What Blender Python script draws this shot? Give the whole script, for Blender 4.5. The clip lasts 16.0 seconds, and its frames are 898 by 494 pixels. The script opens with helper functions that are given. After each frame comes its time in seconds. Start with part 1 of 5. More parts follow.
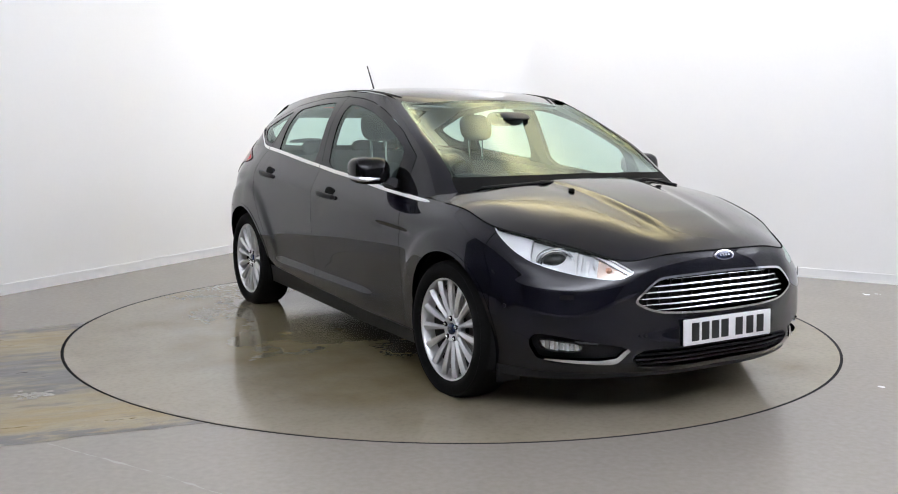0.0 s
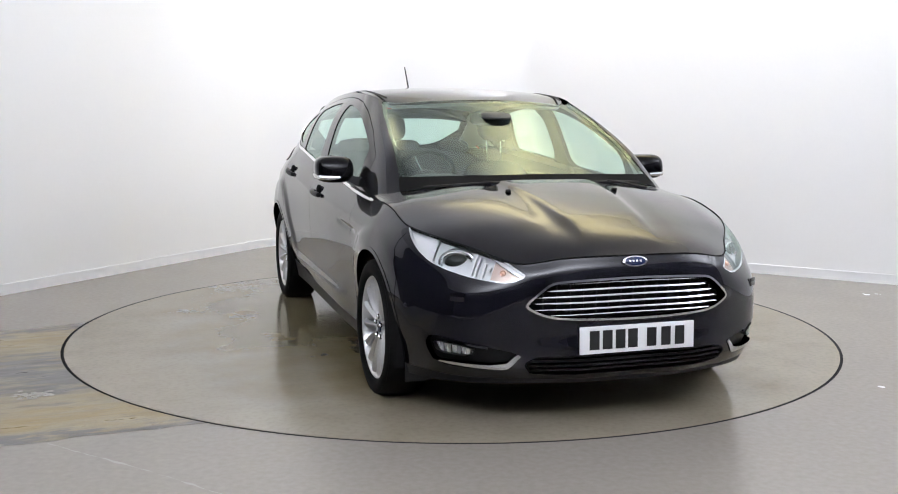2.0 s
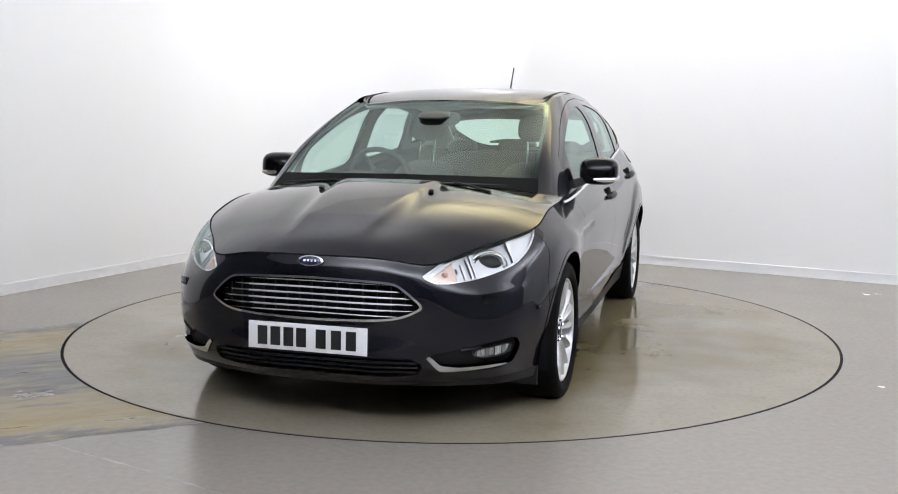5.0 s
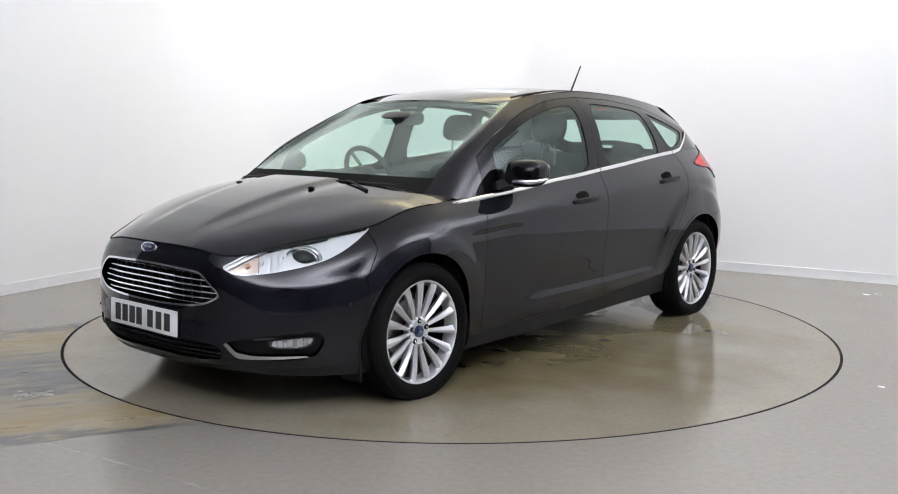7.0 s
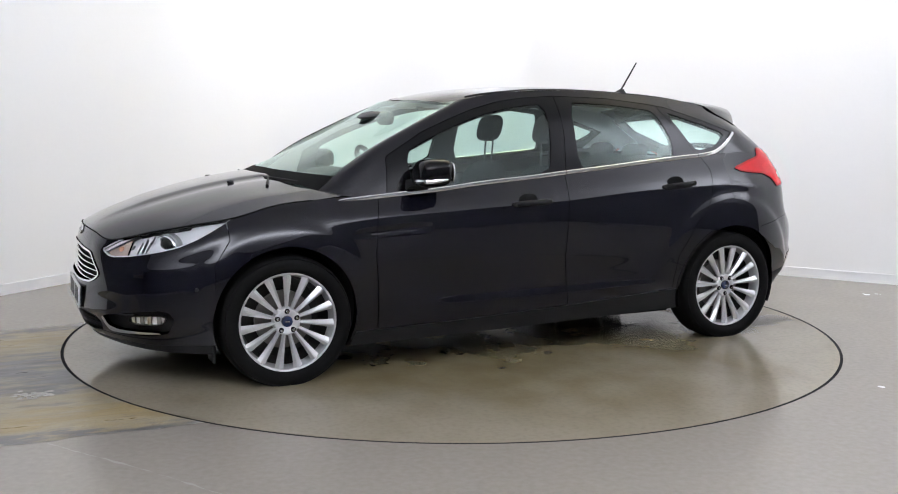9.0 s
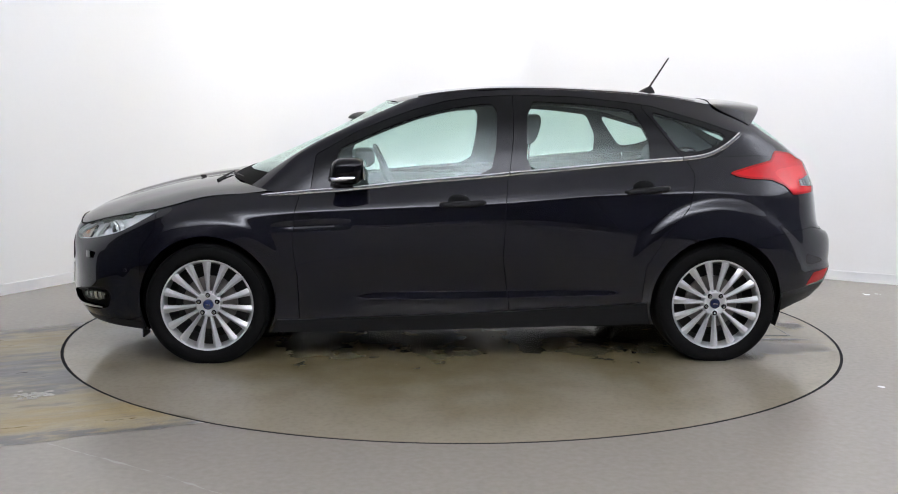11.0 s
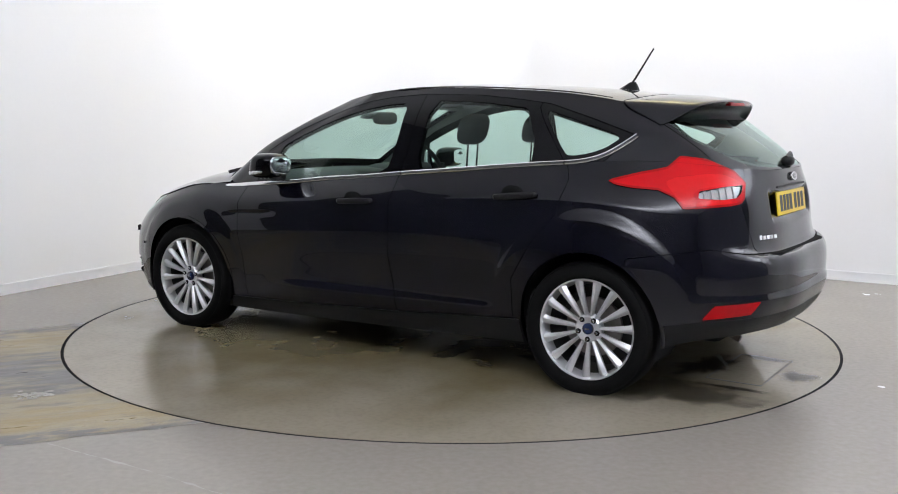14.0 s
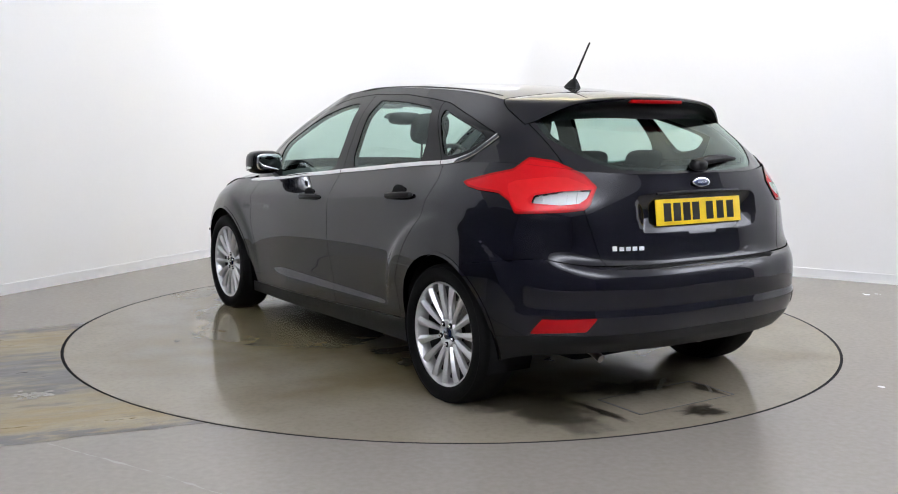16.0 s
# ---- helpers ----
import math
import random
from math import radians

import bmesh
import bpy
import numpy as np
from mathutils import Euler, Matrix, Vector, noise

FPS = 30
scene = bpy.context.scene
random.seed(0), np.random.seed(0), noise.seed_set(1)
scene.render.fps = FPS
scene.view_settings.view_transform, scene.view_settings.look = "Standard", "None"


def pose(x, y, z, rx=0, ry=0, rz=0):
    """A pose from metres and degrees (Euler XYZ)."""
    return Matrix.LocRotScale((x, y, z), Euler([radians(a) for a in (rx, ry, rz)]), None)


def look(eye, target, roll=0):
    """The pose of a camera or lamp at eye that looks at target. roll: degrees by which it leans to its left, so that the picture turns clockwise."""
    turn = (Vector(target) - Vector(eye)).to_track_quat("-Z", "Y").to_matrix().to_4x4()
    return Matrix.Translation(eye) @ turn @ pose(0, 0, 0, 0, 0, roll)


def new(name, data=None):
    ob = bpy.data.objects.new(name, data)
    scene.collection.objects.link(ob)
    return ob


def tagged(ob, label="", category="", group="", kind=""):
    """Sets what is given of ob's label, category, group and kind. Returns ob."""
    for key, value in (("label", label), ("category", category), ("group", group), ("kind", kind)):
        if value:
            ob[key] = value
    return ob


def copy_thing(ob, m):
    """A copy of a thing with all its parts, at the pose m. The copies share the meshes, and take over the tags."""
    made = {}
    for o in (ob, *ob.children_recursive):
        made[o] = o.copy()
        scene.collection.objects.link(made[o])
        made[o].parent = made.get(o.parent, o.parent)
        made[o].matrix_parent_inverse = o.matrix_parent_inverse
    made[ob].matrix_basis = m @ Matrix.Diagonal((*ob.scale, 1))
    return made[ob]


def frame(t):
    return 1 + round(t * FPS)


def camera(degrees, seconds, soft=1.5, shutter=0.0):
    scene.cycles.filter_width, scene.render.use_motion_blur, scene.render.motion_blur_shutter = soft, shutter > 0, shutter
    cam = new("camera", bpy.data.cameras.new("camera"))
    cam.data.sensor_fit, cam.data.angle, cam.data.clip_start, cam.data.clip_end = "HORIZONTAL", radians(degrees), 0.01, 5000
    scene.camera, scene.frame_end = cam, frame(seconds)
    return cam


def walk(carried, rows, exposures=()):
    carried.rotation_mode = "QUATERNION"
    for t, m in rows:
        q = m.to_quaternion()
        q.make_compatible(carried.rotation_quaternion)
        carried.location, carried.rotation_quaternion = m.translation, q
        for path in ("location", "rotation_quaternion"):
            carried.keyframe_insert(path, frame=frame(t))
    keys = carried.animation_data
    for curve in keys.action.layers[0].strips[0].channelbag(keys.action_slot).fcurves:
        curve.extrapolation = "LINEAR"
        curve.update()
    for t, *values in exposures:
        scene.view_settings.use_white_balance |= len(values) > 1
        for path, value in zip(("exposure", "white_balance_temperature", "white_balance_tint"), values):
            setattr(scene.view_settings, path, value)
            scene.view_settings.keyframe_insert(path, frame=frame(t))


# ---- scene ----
cam = camera(49.51, 16.0, soft=1.0)
EYE = Matrix.Translation((0, -5.915, 1.250)) @ pose(0, 0, 0, 90 - 7.393, 0, 0.186) @ pose(0, 0, 0, 0, 0, 0.392)
walk(cam, [(0.0, EYE), (16.0, EYE)])

# ---- light: lamps added out of view; only the warm one's reflection is known ----
world = bpy.data.worlds.new("world")
scene.world = world
world.use_nodes = True
world.node_tree.nodes["Background"].inputs[0].default_value = (.9, .95, 1, 1)
world.node_tree.nodes["Background"].inputs[1].default_value = 0.05
scene.view_settings.exposure = 0.0


def uplight(x, y, z, lx, ly, turn, watts, colour):
    """An added, unseen trough lamp that hangs below the ceiling and lights it from beneath."""
    data = bpy.data.lights.new("unseen_uplight", "AREA")
    data.shape, data.size, data.size_y, data.energy, data.color = "RECTANGLE", lx, ly, watts, colour
    ob = new("unseen_uplight", data)
    ob.matrix_world = pose(x, y, z, 180, 0, turn)
    return ob


CEIL = 4.3
COOL, WARM = (.852, .882, 1.0), (1.0, .84, .40)
uplight(1.3, 2.05, CEIL - .55, 3.6, .3, -30.8, 60, WARM)
uplight(.4, -6.6, CEIL - 1.4, 8.0, .3, 0, 930, COOL)
uplight(-.8, 1.5, CEIL - 1.2, 4.2, .4, 25, 34, COOL)
uplight(6.5, -1.6, CEIL - 1.4, 3.0, .3, -30.8, 300, COOL)


def unseen_wall_lamp(x, y, z, to, length, watts, colour):
    """An added, unseen row of lamps under the ceiling, turned to the wall to brighten it."""
    data = bpy.data.lights.new("unseen_wall_lamp", "AREA")
    data.shape, data.size, data.size_y, data.energy, data.color = "RECTANGLE", length, .35, watts, colour
    ob = new("unseen_wall_lamp", data)
    ob.matrix_world = look((x, y, z), to)
    return ob


unseen_wall_lamp(-.45, 1.18, 2.65, (-2.75, 2.27, 1.85), 5.0, 40, COOL)
unseen_wall_lamp(1.0, .65, 2.7, (2.15, 2.7, 1.85), 5.6, 62, COOL)
# ---- materials ----
def mat(name, colour, rough=.5, metal=0.0, coat=0.0, spec=.5, grain=None, bump=0.0, scale=60.0, spread=.06, coat_rough=.02):
    """A material; grain: a second colour that a noise mixes in."""
    m = bpy.data.materials.new(name)
    m.use_nodes = True
    n, l = m.node_tree.nodes, m.node_tree.links
    b = n["Principled BSDF"]
    b.inputs["Base Color"].default_value = (*colour, 1)
    b.inputs["Roughness"].default_value, b.inputs["Metallic"].default_value = rough, metal
    b.inputs["Coat Weight"].default_value, b.inputs["Coat Roughness"].default_value = coat, coat_rough
    b.inputs["Specular IOR Level"].default_value = spec
    if grain or bump or spread:
        co = n.new("ShaderNodeTexCoord")
        t = n.new("ShaderNodeTexNoise")
        t.inputs["Scale"].default_value, t.inputs["Detail"].default_value = scale, 4
        l.new(co.outputs["Object"], t.inputs["Vector"])
        if grain:
            mix = n.new("ShaderNodeMix")
            mix.data_type = "RGBA"
            mix.inputs[6].default_value, mix.inputs[7].default_value = (*colour, 1), (*grain, 1)
            l.new(t.outputs["Fac"], mix.inputs[0])
            l.new(mix.outputs[2], b.inputs["Base Color"])
        if spread:
            big = n.new("ShaderNodeTexNoise")
            big.inputs["Scale"].default_value, big.inputs["Detail"].default_value = scale * .08, 3
            l.new(co.outputs["Object"], big.inputs["Vector"])
            r = n.new("ShaderNodeMapRange")
            r.inputs[3].default_value, r.inputs[4].default_value = max(rough - spread, 0), rough + spread
            l.new(big.outputs["Fac"], r.inputs[0])
            l.new(r.outputs[0], b.inputs["Roughness"])
        if bump:
            u = n.new("ShaderNodeBump")
            u.inputs["Strength"].default_value, u.inputs["Distance"].default_value = bump, .002
            l.new(t.outputs["Fac"], u.inputs["Height"])
            l.new(u.outputs[0], b.inputs["Normal"])
    return m


def pane(name, tint, face=.045):
    """Clear sheet: it lets light through with a tint and mirrors more at a slant."""
    m = bpy.data.materials.new(name)
    m.use_nodes = True
    n, l = m.node_tree.nodes, m.node_tree.links
    n.remove(n["Principled BSDF"])
    a, g, x = n.new("ShaderNodeBsdfTransparent"), n.new("ShaderNodeBsdfGlossy"), n.new("ShaderNodeMixShader")
    w, p, k = n.new("ShaderNodeLayerWeight"), n.new("ShaderNodeMath"), n.new("ShaderNodeMath")
    a.inputs[0].default_value, g.inputs["Color"].default_value = (*tint, 1), (.86, 1.0, .95, 1)
    g.inputs["Roughness"].default_value, w.inputs[0].default_value = .015, .5
    p.operation, p.inputs[1].default_value = "POWER", 4.5
    k.operation, k.inputs[1].default_value, k.inputs[2].default_value = "MULTIPLY_ADD", 1 - face, face
    l.new(w.outputs["Facing"], p.inputs[0])
    l.new(p.outputs[0], k.inputs[0])
    l.new(k.outputs[0], x.inputs[0])
    l.new(a.outputs[0], x.inputs[1])
    l.new(g.outputs[0], x.inputs[2])
    l.new(x.outputs[0], n["Material Output"].inputs[0])
    return m


PAINT = mat("black_paint", (.0028, .0029, .0058), .35, .0, 1.0, .03, grain=(.0042, .0043, .0086), scale=900, spread=.05, coat_rough=.012)
PAINT.node_tree.nodes["Principled BSDF"].inputs["Coat IOR"].default_value = 1.48
GLASS = pane("tinted_glass", (.72, .86, .81), .062)
SCREEN = pane("windscreen_glass", (.76, .91, .85), .06)
LENS = pane("clear_lens", (.97, .975, .98), .05)
CHROME = mat("chrome", (.86, .87, .88), .07, 1.0, spread=.02, scale=30)
SATIN = mat("satin_chrome", (.72, .73, .74), .25, 1.0, spread=.05)
ALLOY = mat("silver_alloy", (.70, .70, .70), .32, .60, .5, grain=(.62, .62, .625), scale=300)
ALLOY_DARK = mat("alloy_inside", (.045, .044, .043), .5, .5, grain=(.05, .048, .045), scale=40)
RUBBER = mat("tyre_rubber", (.0045, .0045, .0045), .7, spec=.08, grain=(.008, .0078, .0075), bump=.3, scale=120)
TRIM = mat("black_plastic", (.008, .008, .009), .45, spec=.25, grain=(.012, .012, .013), bump=.15, scale=500)
GLOSS = mat("gloss_black", (.004, .004, .005), .12, 0, .5, .12, spread=.03)
GLOSS.node_tree.nodes["Principled BSDF"].inputs["Coat IOR"].default_value = 1.33
DARK = mat("dark_cavity", (.008, .008, .008), .9, spec=.1, grain=(.012, .012, .012))
CLOTH = mat("charcoal_cloth", (.032, .034, .037), .9, spec=.2, grain=(.022, .023, .026), bump=.12, scale=90)
DASH = mat("dashboard_plastic", (.030, .031, .033), .62, spec=.3, grain=(.040, .041, .043), bump=.1, scale=120)
MIRROR_BACK = mat("mirror_back", (.10, .10, .098), .5, grain=(.08, .08, .078), scale=60)
LINER = mat("grey_headliner", (.42, .43, .42), .9, grain=(.36, .37, .36), scale=200)
RED = mat("red_lens", (.62, .0035, .008), .10, 0, .30, .10, spread=.03, grain=(.54, .003, .007), scale=30)
RED_BAND = mat("red_lens_band", (.72, .010, .016), .14, 0, .25, .15, spread=.03, grain=(.62, .008, .008), scale=30)
RED_DARK = mat("dark_red_lens", (.42, .003, .006), .10, 0, .25, .15, spread=.03, grain=(.34, .003, .005), scale=30)
SILVER = mat("lamp_reflector", (.90, .90, .90), .28, .15, spread=.05, scale=40)
LAMPSHELL = mat("lamp_shell", (.56, .57, .58), .22, .55, spread=.05, grain=(.50, .51, .52), scale=25)
LAMPGREY = mat("lamp_bezel", (.80, .81, .82), .3, .10, spread=.05)
REVERSE_GREY = mat("reversing_shell", (.50, .45, .45), .30, .1, spread=.05, grain=(.40, .36, .36), scale=60)
AMBER = mat("amber_bulb", (.66, .36, .24), .25, spread=.05)
AMBER_SHELL = mat("amber_tinted_shell", (.74, .58, .50), .25, .3, spread=.05, grain=(.66, .50, .42), scale=40)
WHITE_PLATE = mat("white_plate", (.80, .80, .79), .35, spread=.05, grain=(.76, .76, .75))
YELLOW_PLATE = mat("yellow_plate", (.86, .60, .02), .35, spread=.05, grain=(.82, .56, .02))
INK = mat("plate_ink", (.012, .012, .012), .4)
BLUE = mat("badge_blue", (.012, .025, .09), .2, .2, 1.0)
STEEL = mat("brake_steel", (.30, .29, .28), .4, .9, grain=(.22, .20, .18), scale=60)
MIRROR = mat("mirror_glass", (.9, .92, .92), .01, 1.0, spread=0)
EXHAUST = mat("exhaust_steel", (.16, .14, .12), .5, .8, grain=(.10, .08, .07), scale=50)


def strip_mat(name, zones, light, fleck, rough):
    """Bare, scraped concrete: tone zones across the strip with ragged borders, streaks along it, fine speckle."""
    m = bpy.data.materials.new(name)
    m.use_nodes = True
    n, l = m.node_tree.nodes, m.node_tree.links
    b = n["Principled BSDF"]
    co, turn, squash, uv = n.new("ShaderNodeTexCoord"), n.new("ShaderNodeMapping"), n.new("ShaderNodeMapping"), n.new("ShaderNodeSeparateXYZ")
    turn.inputs["Rotation"].default_value = (0, 0, radians(-25))
    squash.inputs["Scale"].default_value = (1, 3.2, 1)
    l.new(co.outputs["Object"], turn.inputs[0])
    l.new(turn.outputs[0], squash.inputs[0])
    l.new(co.outputs["UV"], uv.inputs[0])

    def noise(scale, detail, lo, hi, a=0.0, c=1.0, vec=None):
        t, r = n.new("ShaderNodeTexNoise"), n.new("ShaderNodeMapRange")
        t.inputs["Scale"].default_value, t.inputs["Detail"].default_value, t.inputs["Roughness"].default_value = scale, detail, .62
        for k, v in zip((1, 2, 3, 4), (lo, hi, a, c)):
            r.inputs[k].default_value = v
        l.new(vec or squash.outputs[0], t.inputs["Vector"])
        l.new(t.outputs["Fac"], r.inputs[0])
        return r.outputs[0]

    def mixed(fac, a, c):
        x = n.new("ShaderNodeMix")
        x.data_type = "RGBA"
        l.new(fac, x.inputs[0])
        for k, v in ((6, a), (7, c)):
            if isinstance(v, tuple):
                x.inputs[k].default_value = (*v, 1)
            else:
                l.new(v, x.inputs[k])
        return x.outputs[2]

    add, ramp = n.new("ShaderNodeMath"), n.new("ShaderNodeValToRGB")
    l.new(uv.outputs[0], add.inputs[0])
    l.new(noise(2.3, 10, .28, .72, -.13, .13), add.inputs[1])
    l.new(add.outputs[0], ramp.inputs[0])
    el = ramp.color_ramp.elements
    for k, (at, colour) in enumerate(zones):
        e = el[k] if k < 2 else el.new(at)
        e.position, e.color = at, (*colour, 1)
    c = mixed(noise(4.2, 10, .48, .62, 0, .8), ramp.outputs[0], light)
    c = mixed(noise(9, 8, .56, .70, 0, .6), c, fleck)
    c = mixed(noise(90, 4, .45, .8, 0, .35, turn.outputs[0]), c, (.10, .095, .085))
    l.new(c, b.inputs["Base Color"])
    l.new(noise(5, 5, .3, .7, rough - .08, rough + .12), b.inputs["Roughness"])
    u = n.new("ShaderNodeBump")
    u.inputs["Strength"].default_value, u.inputs["Distance"].default_value = .15, .003
    l.new(noise(30, 6, .2, .8), u.inputs["Height"])
    l.new(u.outputs[0], b.inputs["Normal"])
    return m


FLOOR = mat("painted_concrete", (.215, .196, .166), .25, grain=(.287, .265, .232), scale=34, spread=.05, bump=.02)


def table_mat(name, inner, worn, rim, rough):
    """Old floor paint: brown and smooth where cars stand, darkened there to hold the car's shade, dusty grey towards
    the edge, with cloudy wear.
    """
    m = bpy.data.materials.new(name)
    m.use_nodes = True
    n, l = m.node_tree.nodes, m.node_tree.links
    b = n["Principled BSDF"]
    co = n.new("ShaderNodeTexCoord")

    def noise(scale, detail, lo, hi, a=0.0, c=1.0):
        t, r = n.new("ShaderNodeTexNoise"), n.new("ShaderNodeMapRange")
        t.inputs["Scale"].default_value, t.inputs["Detail"].default_value = scale, detail
        for k, v in zip((1, 2, 3, 4), (lo, hi, a, c)):
            r.inputs[k].default_value = v
        l.new(co.outputs["Object"], t.inputs["Vector"])
        l.new(t.outputs["Fac"], r.inputs[0])
        return r.outputs[0]

    def mixed(fac, a, c, blend="MIX"):
        x = n.new("ShaderNodeMix")
        x.data_type, x.blend_type = "RGBA", blend
        l.new(fac, x.inputs[0])
        for k, v in ((6, a), (7, c)):
            if isinstance(v, tuple):
                x.inputs[k].default_value = (*v, 1)
            else:
                l.new(v, x.inputs[k])
        return x.outputs[2]

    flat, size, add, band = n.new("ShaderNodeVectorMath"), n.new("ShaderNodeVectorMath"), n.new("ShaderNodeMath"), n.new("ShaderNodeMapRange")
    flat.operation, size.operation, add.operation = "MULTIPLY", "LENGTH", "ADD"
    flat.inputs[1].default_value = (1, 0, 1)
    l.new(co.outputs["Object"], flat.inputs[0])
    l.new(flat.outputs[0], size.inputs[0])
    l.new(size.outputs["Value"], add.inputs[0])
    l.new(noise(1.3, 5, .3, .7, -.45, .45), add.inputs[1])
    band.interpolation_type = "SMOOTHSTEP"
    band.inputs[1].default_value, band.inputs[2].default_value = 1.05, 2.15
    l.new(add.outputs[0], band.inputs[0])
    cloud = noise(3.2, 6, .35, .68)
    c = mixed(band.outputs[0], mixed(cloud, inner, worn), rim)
    c = mixed(noise(38, 4, .45, .85, 0, .35), c, (.13, .115, .085))
    c = mixed(noise(4, 3, .50, .85, 0, .25), c, (.15, .125, .075))
    l.new(c, b.inputs["Base Color"])
    l.new(noise(2.2, 4, .3, .7, rough - .05, rough + .07), b.inputs["Roughness"])
    u = n.new("ShaderNodeBump")
    u.inputs["Strength"].default_value, u.inputs["Distance"].default_value = .006, .003
    l.new(noise(26, 3, .2, .8), u.inputs["Height"])
    l.new(u.outputs[0], b.inputs["Normal"])
    return m


# the inner brown is deepened to paint in shade under the car
TABLE = table_mat("turntable_paint_shaded", (.156, .128, .064), (.208, .176, .106), (.270, .241, .184), .13)
GREY_SCRAPE, OCHRE, PALE = (.138, .137, .137), (.300, .226, .094), (.298, .254, .164)
WORN = strip_mat("worn_concrete", [(.0, GREY_SCRAPE), (.008, GREY_SCRAPE), (.045, PALE), (.15, OCHRE), (.29, PALE), (.38, GREY_SCRAPE), (.62, GREY_SCRAPE), (.72, PALE), (.82, OCHRE), (.90, PALE), (.945, GREY_SCRAPE)],
                 (.285, .246, .165), (.115, .114, .114), .34)
CRACK = mat("crack_dirt", (.17, .16, .145), .6, grain=(.205, .19, .165), scale=40)
BARE = mat("bare_cement", (.58, .57, .53), .7, grain=(.30, .29, .26), scale=60)
WALL = mat("white_wall", (.82, .82, .81), .6, grain=(.80, .80, .79), bump=.05, scale=40)
BASE = mat("white_skirting", (.84, .84, .84), .4, grain=(.81, .81, .81), scale=20)
DIM_WALL = mat("dim_wall", (.075, .075, .080), .8, grain=(.060, .060, .064), scale=8)
EAST_WALL = mat("grey_wall", (.15, .15, .16), .8, grain=(.12, .12, .13), scale=8)
CEILING = mat("ceiling_paint", (.80, .80, .80), .8, grain=(.77, .77, .77), scale=10)
# ---- building blocks ----
def link(name, bm, material, parent, label="", smooth=30, place=None):
    """One mesh object from a bmesh."""
    me = bpy.data.meshes.new(name)
    bm.normal_update()
    bm.to_mesh(me)
    bm.free()
    me.materials.append(material)
    me.polygons.foreach_set("use_smooth", [True] * len(me.polygons))
    me.set_sharp_from_angle(angle=radians(smooth))
    ob = new(name, me)
    ob.parent = parent
    if place is not None:
        ob.matrix_basis = place
    return tagged(ob, label)


def skin_part(name, sk, material, parent, label="", thick=.012):
    """One mesh object from a piece of skin, with its rim turned inwards."""
    V, N, T = sk.V, sk.N, sk.T
    e = np.vstack([T[:, [0, 1]], T[:, [1, 2]], T[:, [2, 0]]])
    key = np.sort(e, 1)
    _, first, count = np.unique(key, axis=0, return_index=True, return_counts=True)
    rim = e[first[count == 1]]
    loops = [N[T].reshape(-1, 3)]
    faces = T.tolist()
    verts = V
    if thick and len(rim):
        ids = np.unique(rim)
        back = {int(v): len(V) + i for i, v in enumerate(ids)}
        verts = np.vstack([V, V[ids] - N[ids] * thick])
        for a, b in rim.tolist():
            faces.append([b, a, back[a], back[b]])
            nn = np.cross(V[a] - V[b], N[a])
            loops.append(np.tile(nn / max(np.linalg.norm(nn), 1e-9), (4, 1)))
    me = bpy.data.meshes.new(name)
    me.from_pydata(verts.tolist(), [], faces)
    me.materials.append(material)
    me.polygons.foreach_set("use_smooth", [True] * len(me.polygons))
    me.normals_split_custom_set(np.vstack(loops).tolist())
    ob = new(name, me)
    ob.parent = parent
    return tagged(ob, label)


def block(x0, x1, y0, y1, z0, z1, bevel=.01, seg=2):
    bm = bmesh.new()
    bmesh.ops.create_cube(bm, size=1, matrix=Matrix.LocRotScale(((x0 + x1) / 2, (y0 + y1) / 2, (z0 + z1) / 2), None, (x1 - x0, y1 - y0, z1 - z0)))
    if bevel:
        bmesh.ops.bevel(bm, geom=bm.edges[:], offset=bevel, segments=seg, affect="EDGES", profile=.6)
    return bm


def tube(path, radius, seg=8, flat=None, closed=False):
    """A rod along a path; radius: one number or one a point; flat: (across, up) factors with the world's up."""
    P = [Vector(p) for p in path]
    R = radius if hasattr(radius, "__len__") else [radius] * len(P)
    bm = bmesh.new()
    rings = []
    for i, p in enumerate(P):
        a = P[i - 1] if (i or closed) else p
        b = P[(i + 1) % len(P)] if (i < len(P) - 1 or closed) else p
        d = (b - a).normalized()
        up = Vector((0, 0, 1)) if abs(d.z) < .95 else Vector((1, 0, 0))
        s = d.cross(up).normalized()
        u = s.cross(d)
        fx, fy = flat or (1, 1)
        rings.append([bm.verts.new(p + (s * math.cos(k * math.tau / seg) * fx + u * math.sin(k * math.tau / seg) * fy) * R[i]) for k in range(seg)])
    pairs = list(zip(rings, rings[1:])) + ([(rings[-1], rings[0])] if closed else [])
    for r, q in pairs:
        for k in range(seg):
            bm.faces.new((r[k], r[(k + 1) % seg], q[(k + 1) % seg], q[k]))
    if not closed:
        bm.faces.new(rings[0][::-1])
        bm.faces.new(rings[-1])
    bmesh.ops.recalc_face_normals(bm, faces=bm.faces[:])
    return bm


